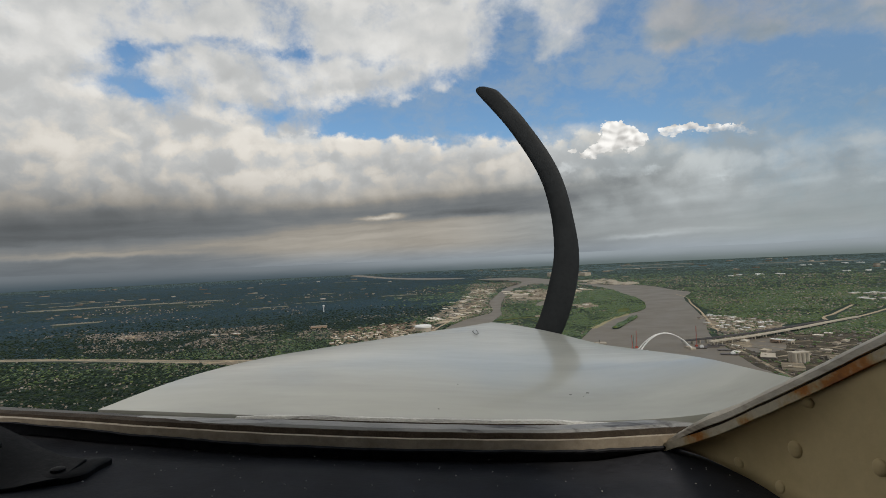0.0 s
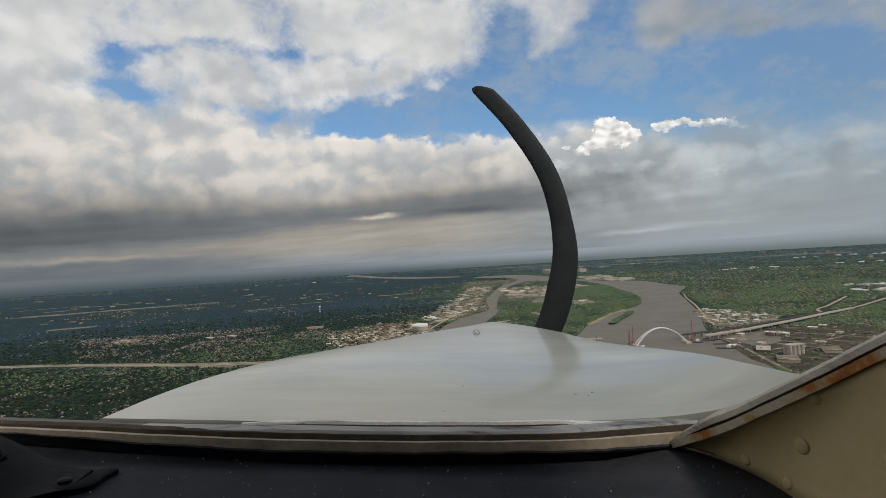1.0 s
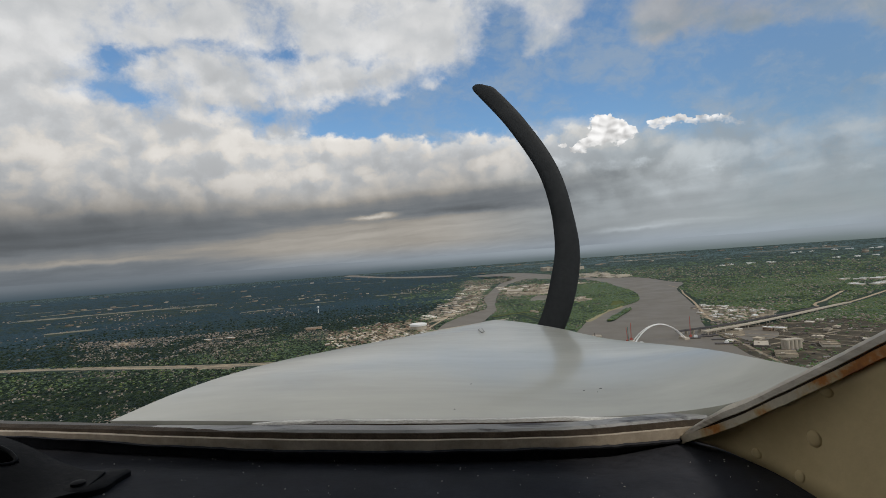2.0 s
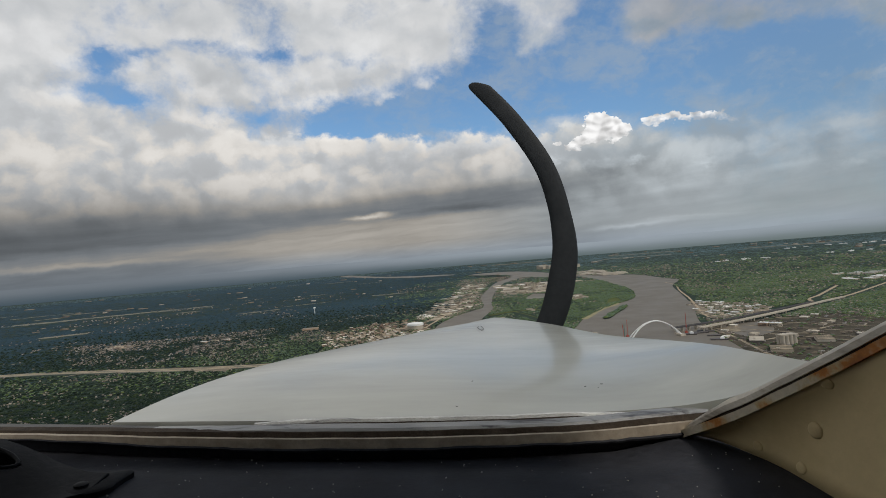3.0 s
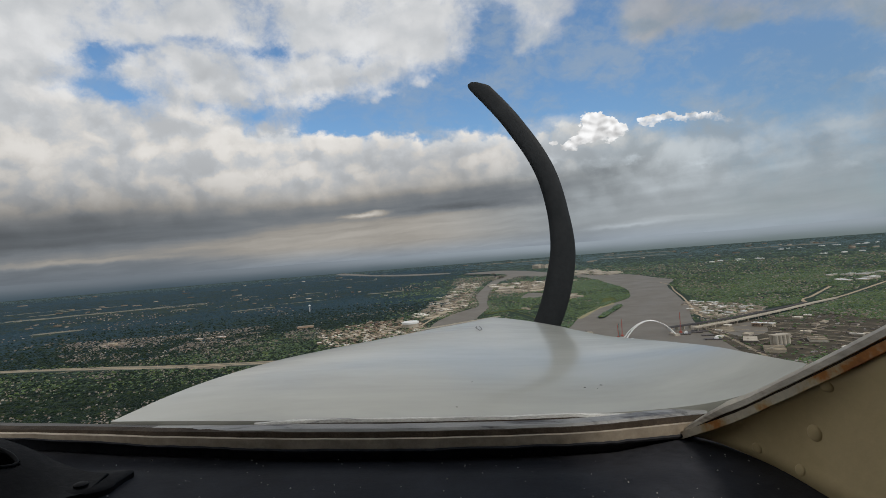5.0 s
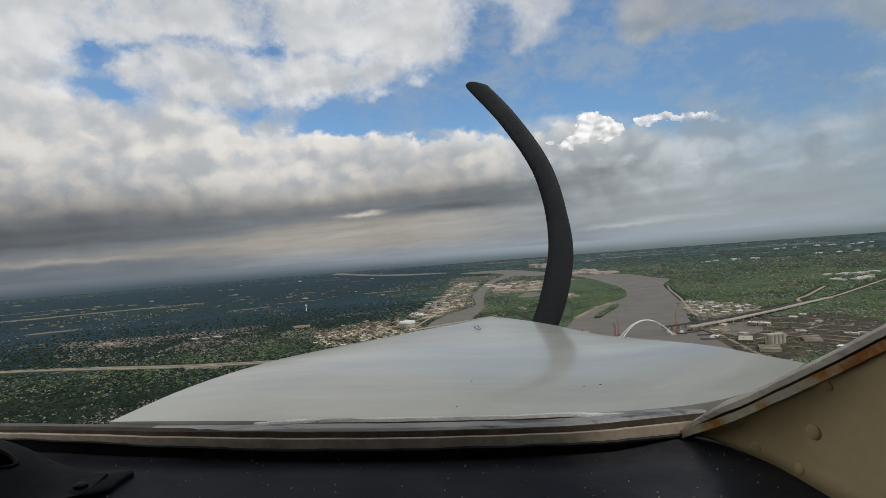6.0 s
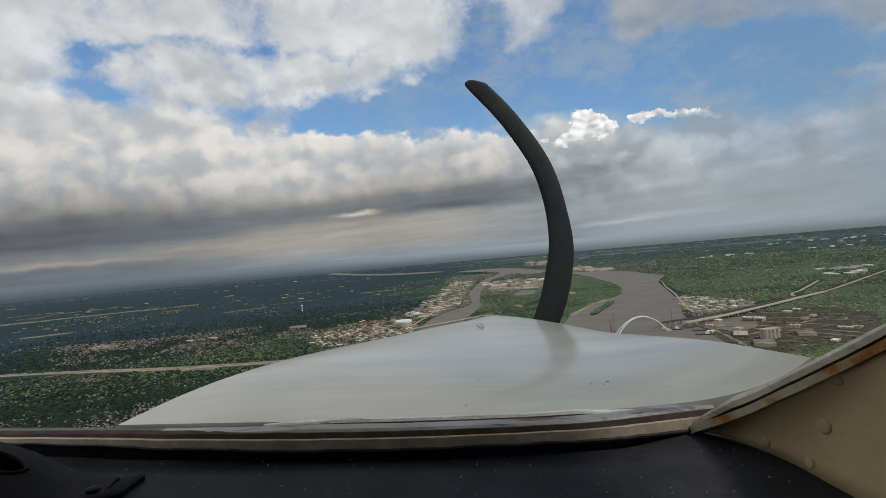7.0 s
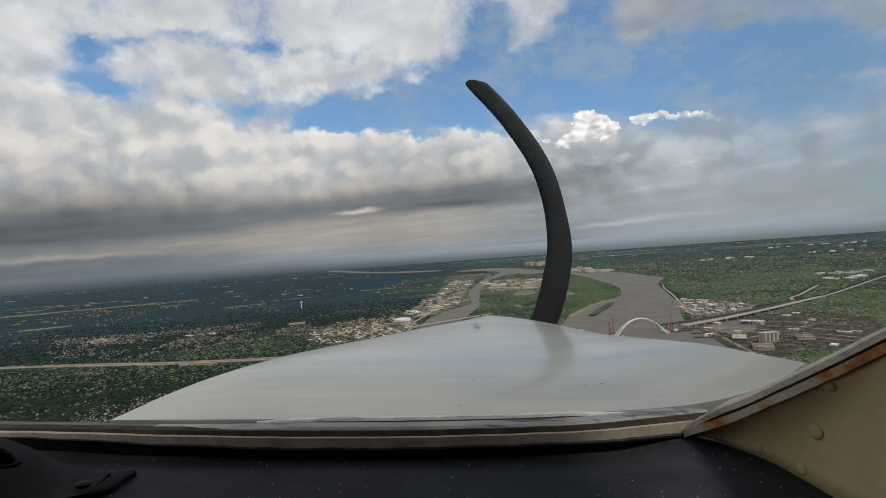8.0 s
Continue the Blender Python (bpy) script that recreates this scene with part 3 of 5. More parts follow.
def ribbon(name, line, width, z, material, label, thick=0.0):
    """A road along a line of (x, y) or (x, y, z)."""
    pts = catmull([(p[0], p[1], p[2] if len(p) > 2 else z) for p in line], 6)
    bm = bmesh.new()
    sweep(bm, pts, [(-width / 2, 0), (width / 2, 0), (width / 2, -max(thick, 0.02)), (-width / 2, -max(thick, 0.02))])
    return tagged(part(name, bm, material), label, "road", kind="structure")


def make_roads():
    way = [(-520, 436), (-420, 418), (-345, 406), (-301, 399), (-244, 383), (-194, 368), (-141, 358), (-90, 352)]
    ribbon("ground", way, 12, 0.10, M_FIELD, "dry grass verges of the highway cut")
    for k, off in enumerate((-2.6, 2.6)):
        ribbon("road", [(x - off * 0.2, y + off) for x, y in way], 2.1, 0.16, M_ROAD, "pale two-lane carriageway of the highway in the woods")
    for x, y, t in ((-262, 388, 30), (-180, 366, -25)):
        ribbon("road", [(x - 22 * math.cos(radians(t)), y - 22 * math.sin(radians(t))), (x, y + 2), (x + 24 * math.cos(radians(t)), y + 24 * math.sin(radians(t)) + 5)], 2.2, 0.2, M_LOT, "pale slip road beside the highway")
    ribbon("road", [(330, 450), (338, 456.5), (362, 474), (404, 507), (452, 545), (560, 630)], 3.2, 0.16, M_ROAD, "pale highway leaving the bridge approach")
    ribbon("road", [(301, 442), (312, 462), (330, 477), (351, 498), (401, 549)], 3, 0.17, M_ROAD, "curved pale exit ramp")
    ribbon("road", [(300, 436), (282, 425), (260, 416), (237, 414), (222, 425)], 2.5, 0.18, M_ROAD, "pale frontage road beside the highway")
    ribbon("road", [(322, 790), (309, 723), (278, 640), (250, 556), (224, 485), (207, 440), (196, 405)], 1.9, 0.15, M_ROAD, "river road along the wooded bank")
    ribbon("road", [(-25, 480), (5, 640), (25, 800), (55, 1010), (85, 1180)], 2.6, 0.15, M_ROAD, "straight street through the riverside works")
    for x0, y0, x1, y1 in ((186, 366, 232, 300), (205, 372, 250, 310), (176, 300, 240, 330), (172, 345, 215, 268), (180, 350, 225, 275), (228, 376, 262, 335)):
        ribbon("road", [(x0, y0), ((x0 + x1) / 2 + 2, (y0 + y1) / 2), (x1, y1)], 2.0, 0.15, M_LOT, "dirt track across the rail yard")
    for line, w in (([(-64, 426), (-54, 448), (-57, 468), (-47, 490), (-36, 508), (-18, 545), (2, 605)], 1.9), ([(-42, 424), (-45, 444), (-56, 456), (-63, 446), (-56, 433), (-44, 430)], 1.5), ([(-52, 470), (-43, 462), (-30, 458), (-20, 462)], 1.5)):
        ribbon("road", line, w, 0.21, M_ROAD, "pale curved downtown ramp")
    for line, w in (([(40, 540), (67, 559), (95, 556), (120, 580)], 8.0), ([(88, 556), (110, 620), (150, 660), (165, 690)], 2.2), ([(67, 430), (80, 470), (75, 520), (67, 556)], 2.0)):
        ribbon("ground", line, w, 0.2, M_LAWN, "pale grassy clearing along an island track")
    ribbon("road", [(174, 362), (171, 351), (167.5, 318), (161.5, 290), (156.6, 267), (153, 248)], 2.0, 0.17, M_LOT, "tan dirt road along the dock bank")
    for x, y, w, d, t in FIELDS:
        bm = bmesh.new()
        box(bm, x, y, 0.0, w, d, 0.25, t)
        tagged(part("ground", bm, M_FIELD), "pale dry field among the woods", "field", kind="structure")


# fields: middle, width, depth, turn
FIELDS = [(-843, 1110, 150, 60, 20), (-720, 1165, 130, 45, 24), (-600, 1200, 110, 60, 18), (-540, 735, 60, 22, 20),
          (900, 2500, 300, 120, -25), (1500, 2300, 360, 140, -30), (1200, 3200, 400, 200, -20), (500, 3500, 400, 200, -8)]
field_rng = random.Random(5)
for i in range(16):
    away, bearing = 950 * 3.2 ** (i / 16), radians(field_rng.uniform(-46, -4))
    FIELDS.append((away * math.sin(bearing), away * math.cos(bearing), field_rng.uniform(0.02, 0.09) * away, field_rng.uniform(0.010, 0.024) * away, field_rng.uniform(5, 35)))
FIELD_CORNERS = [[(x + i * w / 2 * math.cos(radians(t)) - j * d / 2 * math.sin(radians(t)), y + i * w / 2 * math.sin(radians(t)) + j * d / 2 * math.cos(radians(t)))
                  for i, j in ((-1, -1), (1, -1), (1, 1), (-1, 1))] for x, y, w, d, t in FIELDS]


def make_distance():
    """A glowing ring for low country on the horizon, all round, with haze painted into it."""
    m = bpy.data.materials.new("glowing_painted_haze")
    m.use_nodes = True
    n = Nodes(m.node_tree)
    at = n.add("ShaderNodeTexCoord").outputs["Object"]
    xyz = n.add("ShaderNodeSeparateXYZ")
    n.put(xyz.inputs[0], at)
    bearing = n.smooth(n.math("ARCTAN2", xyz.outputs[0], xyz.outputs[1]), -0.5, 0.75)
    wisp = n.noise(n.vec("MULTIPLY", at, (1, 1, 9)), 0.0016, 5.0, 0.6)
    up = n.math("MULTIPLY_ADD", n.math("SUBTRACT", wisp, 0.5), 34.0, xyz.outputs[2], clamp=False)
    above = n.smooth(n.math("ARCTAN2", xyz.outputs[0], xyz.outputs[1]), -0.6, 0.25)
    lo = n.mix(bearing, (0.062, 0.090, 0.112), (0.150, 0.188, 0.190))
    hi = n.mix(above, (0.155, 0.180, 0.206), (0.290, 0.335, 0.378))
    # haze is painted into the glow, from ground colour up to sky colour
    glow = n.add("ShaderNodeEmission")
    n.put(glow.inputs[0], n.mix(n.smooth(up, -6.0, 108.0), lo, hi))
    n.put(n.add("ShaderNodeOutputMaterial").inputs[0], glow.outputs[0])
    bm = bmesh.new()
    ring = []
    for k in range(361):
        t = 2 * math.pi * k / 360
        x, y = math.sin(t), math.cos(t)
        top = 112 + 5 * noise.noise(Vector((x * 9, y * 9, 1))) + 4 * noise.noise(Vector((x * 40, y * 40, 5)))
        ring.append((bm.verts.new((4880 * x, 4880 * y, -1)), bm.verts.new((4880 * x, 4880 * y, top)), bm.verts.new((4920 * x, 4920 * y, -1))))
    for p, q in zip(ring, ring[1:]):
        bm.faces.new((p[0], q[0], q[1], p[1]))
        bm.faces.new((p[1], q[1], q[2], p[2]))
    tagged(part("backdrop", bm, m), "low country along the horizon, glowing in painted blue haze", "backdrop", kind="structure")


make_distance()


# ---- masks for scattering ----
def inside(px, py, outline):
    hit = np.zeros(len(px), bool)
    for (x0, y0), (x1, y1) in zip(outline, outline[1:] + outline[:1]):
        if y0 != y1:
            hit ^= ((y0 > py) != (y1 > py)) & (px < (x1 - x0) * (py - y0) / (y1 - y0) + x0)
    return hit


WET = [rounded(o, 3) for o in (MAIN, CHANNEL, LAKE, POND, SLIP)]
BARE = [o for o, _ in LOTS]
STREETS = [((40, 540), (67, 559)), ((67, 559), (120, 570)), ((88, 556), (150, 660)), ((80, 470), (67, 556)), ((-420, 418), (-345, 406)), ((-345, 406), (-244, 383)), ((-244, 383), (-141, 358)), ((-141, 358), (-90, 352)),
           ((335, 453), (404, 507)), ((404, 507), (452, 545)), ((452, 545), (560, 630)), ((301, 442), (330, 477)), ((330, 477), (401, 549)),
           ((160, 345), (195, 364)), ((195, 366), (230, 388)), ((230, 388), (266, 412)), ((266, 412), (335, 453)), ((322, 790), (278, 640)), ((278, 640), (224, 485)), ((224, 485), (196, 405)),
           ((-25, 480), (25, 800)), ((300, 436), (237, 414)), ((-64, 426), (-57, 468)), ((-57, 468), (-18, 545)), ((-18, 545), (2, 605))]


def near_street(px, py, gap):
    hit = np.zeros(len(px), bool)
    for (x0, y0), (x1, y1) in STREETS:
        dx, dy = x1 - x0, y1 - y0
        t = np.clip(((px - x0) * dx + (py - y0) * dy) / (dx * dx + dy * dy), 0, 1)
        hit |= np.hypot(px - x0 - t * dx, py - y0 - t * dy) < gap
    return hit


def patch_noise(px, py, size, seed):
    """Smooth noise from 0 to 1 over the plan."""
    rng = np.random.RandomState(seed)
    table = rng.rand(256, 256)
    u, v = px / size + 500.3, py / size + 500.7
    i, j = np.floor(u).astype(int), np.floor(v).astype(int)
    f, g = u - i, v - j
    f, g = f * f * (3 - 2 * f), g * g * (3 - 2 * g)
    at = lambda a, b: table[a % 256, b % 256]
    return (at(i, j) * (1 - f) + at(i + 1, j) * f) * (1 - g) + (at(i, j + 1) * (1 - f) + at(i + 1, j + 1) * f) * g


def scatter(rng, n, near, far, spread):
    a = np.radians(rng.uniform(-spread, spread, n))
    d = near * (far / near) ** rng.rand(n)
    return d * np.sin(a), d * np.cos(a), d


def solid(name, verts, faces, material):
    me = bpy.data.meshes.new(name)
    me.vertices.add(len(verts))
    me.vertices.foreach_set("co", verts.astype(np.float32).ravel())
    k = faces.shape[1]
    me.loops.add(faces.size)
    me.loops.foreach_set("vertex_index", faces.astype(np.int32).ravel())
    me.polygons.add(len(faces))
    me.polygons.foreach_set("loop_start", np.arange(0, faces.size, k, dtype=np.int32))
    me.update(calc_edges=True)
    me.validate()
    me.materials.append(material)
    return new(name, me)


def crown_shape():
    """A low dome of two rings: six corners below, three above."""
    v = [(math.cos(k * math.pi / 3), math.sin(k * math.pi / 3), 0.0) for k in range(6)]
    v += [(0.55 * math.cos((2 * k + 0.5) * math.pi / 3), 0.55 * math.sin((2 * k + 0.5) * math.pi / 3), 0.85) for k in range(3)]
    f = [(6, 7, 8)]
    for k in range(3):
        p, q, r = 2 * k, 2 * k + 1, (2 * k + 2) % 6
        f += [(p, q, 6 + k), (q, 6 + (k + 1) % 3, 6 + k), (q, r, 6 + (k + 1) % 3)]
    return np.array(v), np.array(f)


CROWN = crown_shape()


def make_woods():
    """Crowns of the woods: uneven clumps that thin out over streets, lots and water."""
    rng = np.random.RandomState(4)
    for near, far, n in ((190, 430, 135000), (430, 1000, 150000), (1000, 4700, 90000)):
        x, y, d = scatter(rng, n, near, far, 48)
        r = np.minimum(d, 2500) * (rng.uniform(0.0012, 0.0033, n) if near < 400 else rng.uniform(0.0010, 0.0023, n)) * np.where(d > 2500, 1.7, 1.0)
        dense = patch_noise(x, y, 30, 2) * 0.5 + patch_noise(x, y, 95, 3) * 0.5
        ok = rng.rand(n) < np.clip((dense - 0.22) * 3.0, np.where((d > 480) & (x < 0), 0.85, 0.25), 1)
        # fewer crowns over the house plots
        town = patch_noise(x, y, 42, 12) * 0.55 + patch_noise(x, y, 130, 13) * 0.45
        ok &= rng.rand(n) < np.where(((town > 0.5) & (d < 1300) & (x < 200)) | ((x < -40) & (d < 470) & (patch_noise(x, y, 13, 71) > 0.5)), 0.5, 1.0)
        bare = np.zeros(n, bool)
        for o in BARE:
            bare |= inside(x, y, o)
        ok &= ~bare | (rng.rand(n) < np.where(inside(x, y, YARD), 0.05, np.where(inside(x, y, CITY), 0.5, 0.34)))
        ok &= ~near_street(x, y, 5.0)
        for o, _ in PATCHES:
            ok &= ~inside(x, y, o)
        for o in WET:
            ok &= ~inside(x, y, o)
            # open banks on the near side
            near_bank = 1 + np.maximum(7 / d, 0.016)
            ok &= ~inside(x * near_bank, y * near_bank, o) | (rng.rand(n) < 0.3)
        for o in FIELD_CORNERS:
            for k in (1.0, 1.025, 1.05):
                ok &= ~inside(x * k, y * k, o) | (patch_noise(x, y, 25, 51) > 0.58)
        for k in (6.0, 12.0):
            ok &= ~near_street(x * (1 + k / d), y * (1 + k / d), 3.0)
        x, y, d, r = x[ok], y[ok], d[ok], r[ok]
        if near == 430:
            t = rng.rand(160)
            ex, ey = 130 + 42 * t + rng.uniform(-2, 2, 160), 446 + 76 * t + rng.uniform(-2, 2, 160)
            x, y, d, r = np.r_[x, ex], np.r_[y, ey], np.r_[d, np.hypot(ex, ey)], np.r_[r, rng.uniform(1.2, 2.2, 160)]
        # leaf colours carry cloud shadow west of the river, sun east; ragged border
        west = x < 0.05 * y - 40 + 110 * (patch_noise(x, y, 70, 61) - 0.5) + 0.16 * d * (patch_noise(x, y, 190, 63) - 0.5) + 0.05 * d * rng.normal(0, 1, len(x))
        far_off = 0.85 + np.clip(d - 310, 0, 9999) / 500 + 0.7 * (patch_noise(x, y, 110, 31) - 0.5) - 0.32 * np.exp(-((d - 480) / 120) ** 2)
        # with distance, crowns change to the leaf colours that carry painted haze
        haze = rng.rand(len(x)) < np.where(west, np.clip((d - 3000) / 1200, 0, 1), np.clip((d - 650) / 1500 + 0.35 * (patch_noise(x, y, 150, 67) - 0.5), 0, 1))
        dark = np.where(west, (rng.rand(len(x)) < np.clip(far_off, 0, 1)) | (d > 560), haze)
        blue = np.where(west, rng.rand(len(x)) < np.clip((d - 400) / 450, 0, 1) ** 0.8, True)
        for pick, m_leaf, label in ((~dark, M_LEAF, "green tree crowns over suburbs and river banks"), (dark & ~blue, M_SHADELEAF, "tree crowns between suburban houses, darkened for cloud shadow"),
                                    (dark & blue & ~haze, M_FARWOOD, "woods beyond the town, with painted cloud shade and haze"),
                                    (dark & blue & haze, M_HAZEWOOD, "far woods made pale with painted haze")):
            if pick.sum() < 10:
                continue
            v, f = CROWN
            m = int(pick.sum())
            px, py, pd, pr = x[pick], y[pick], d[pick], r[pick] * (1.5 if m_leaf is M_FARWOOD else 1.0)
            jit = 1 + rng.uniform(-0.3, 0.3, (m, len(v)))
            flat = rng.uniform(0.42, 0.75, m) * np.clip(1.2 - pd / 2600, 0.25, 1) * (0.28 if m_leaf in (M_FARWOOD, M_HAZEWOOD) else 1.0)
            lens = np.stack([pr * rng.uniform(0.85, 1.25, m), pr * rng.uniform(0.85, 1.25, m), pr * flat], 1)
            co = v[None] * jit[..., None] * lens[:, None]
            co[..., 0] += px[:, None]
            co[..., 1] += py[:, None]
            co[..., 2] += (pr * flat * 0.6)[:, None]
            faces = (f[None] + (np.arange(m) * len(v))[:, None, None]).reshape(-1, 3)
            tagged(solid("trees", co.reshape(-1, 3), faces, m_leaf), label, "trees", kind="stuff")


def make_houses():
    """Gabled houses in the woods, too many to count; walls and roofs."""
    rng = np.random.RandomState(9)
    n = 110000
    x, y, d = scatter(rng, n, 190, 1500, 48)
    town = patch_noise(x, y, 42, 12) * 0.55 + patch_noise(x, y, 130, 13) * 0.45
    ok = rng.rand(n) < np.clip((town - 0.45) * 6.0, np.where(x > 200, 0.06, 0.02), 1)
    near_left = (x < -40) & (d < 470) & (rng.rand(n) < np.clip((patch_noise(x, y, 13, 71) - 0.54) * 4, 0.006, 0.26))
    near_left |= inside(x, y, TOWN_BAND) & (rng.rand(n) < np.clip((patch_noise(x, y, 16, 73) - 0.40) * 4, 0.02, 0.7))
    ok = np.where(x > 200, rng.rand(n) < np.clip((town - 0.55) * 4.0, 0.13, 0.5), ok) | near_left
    ok &= ~((x < 0.05 * y - 40) & (d > 560) & ~inside(x, y, TOWN_BAND) & (rng.rand(n) < 0.86 + 0.14 * (patch_noise(x, y, 60, 41) < 0.6)))
    ok &= ~((x > 60) & (x < 270) & (y < 740) & (rng.rand(n) < 0.9) & (x < 90 + y * 0.25))
    for o in WET + BARE:
        ok &= ~inside(x, y, o)
    ok &= ~near_street(x, y, 5)
    x, y, d = x[ok], y[ok], d[ok]
    m = len(x)
    grow = 1 + np.clip(d - 450, 0, 1000) / 1300
    grow *= np.where((x < -40) & (d < 470), 0.68, 1)
    w, l, h = rng.uniform(0.7, 1.1, m) * grow, rng.uniform(0.9, 1.8, m) * grow, rng.uniform(0.35, 0.55, m)
    t = np.radians(rng.choice([12, 102, 20, 110], m) + rng.uniform(-4, 4, m))
    lift = rng.uniform(0.02, 0.2, m) + np.clip(d - 500, 0, 900) / 2000
    c, s = np.cos(t), np.sin(t)

    def at(px, py, pz):
        return np.stack([x + px * c - py * s, y + px * s + py * c, pz], 1)

    z0, z1, z2 = np.zeros(m), h + lift, h + lift + w * 0.32
    wall = np.stack([at(-w / 2, -l / 2, z0), at(w / 2, -l / 2, z0), at(w / 2, l / 2, z0), at(-w / 2, l / 2, z0),
                     at(-w / 2, -l / 2, z1), at(w / 2, -l / 2, z1), at(w / 2, l / 2, z1), at(-w / 2, l / 2, z1)], 1)
    q = np.array([(0, 1, 5, 4), (1, 2, 6, 5), (2, 3, 7, 6), (3, 0, 4, 7), (4, 5, 6, 7)])
    tagged(solid("houses", wall.reshape(-1, 3), (q[None] + (np.arange(m) * 8)[:, None, None]).reshape(-1, 4), M_HOUSE),
           "pale walls of many small suburban houses", "houses", kind="stuff")
    k, e = 1.12, 1.06
    roof = np.stack([at(-w / 2 * k, -l / 2 * e, z1), at(w / 2 * k, -l / 2 * e, z1), at(w / 2 * k, l / 2 * e, z1), at(-w / 2 * k, l / 2 * e, z1),
                     at(0 * w, -l / 2 * e, z2), at(0 * w, l / 2 * e, z2)], 1)
    roof_faces = np.array([(0, 4, 3), (4, 5, 3), (4, 1, 5), (1, 2, 5), (0, 1, 4), (2, 3, 5)])
    tagged(solid("house_roofs", roof.reshape(-1, 3), (roof_faces[None] + (np.arange(m) * 6)[:, None, None]).reshape(-1, 3), M_TILE),
           "grey and brown gabled roofs of suburban houses", "roofs", kind="stuff")
    # long low sheds and schools far off
    n = 700
    x, y, d = scatter(rng, n, 900, 3900, 45)
    ok = np.ones(n, bool)
    for o in WET:
        ok &= ~inside(x, y, o)
    ok &= rng.rand(n) < np.clip((patch_noise(x, y, 260, 21) - 0.42) * 3, 0.05, 1) * np.where(x < 0, 0.25, np.where((x > 600) & (d > 1500), 0.9, 0.8))
    x, y, d = x[ok], y[ok], d[ok]
    m = len(x)
    w, l, h = d * rng.uniform(0.002, 0.005, m), d * rng.uniform(0.004, 0.012, m), d * rng.uniform(0.0006, 0.0014, m) + 1
    t = np.radians(rng.choice([15, 105, 85], m))
    c, s = np.cos(t), np.sin(t)
    z0, z1 = np.zeros(m), h
    wall = np.stack([at(-w / 2, -l / 2, z0), at(w / 2, -l / 2, z0), at(w / 2, l / 2, z0), at(-w / 2, l / 2, z0),
                     at(-w / 2, -l / 2, z1), at(w / 2, -l / 2, z1), at(w / 2, l / 2, z1), at(-w / 2, l / 2, z1)], 1)
    tagged(solid("sheds", wall.reshape(-1, 3), (q[None] + (np.arange(m) * 8)[:, None, None]).reshape(-1, 4), M_HOUSE),
           "long pale flat-roofed sheds scattered far off", "sheds", kind="stuff")


make_ground()
make_waters()
make_lots()
make_roads()


# ---- the aircraft ----
aircraft = tagged(new("light_aircraft"), "white light aircraft with worn windshield frame and black glareshield", "aircraft")
aircraft.matrix_world = pose(0, 0, EYE, NOSE_UP, BANK, 0)


def sight(u, v, d):
    """A place at the depth d, by its bearing across and down from the middle of the view."""
    return Vector(((u - 784) / 934.3 * d, d, -(v - 441) / 934.3 * d))


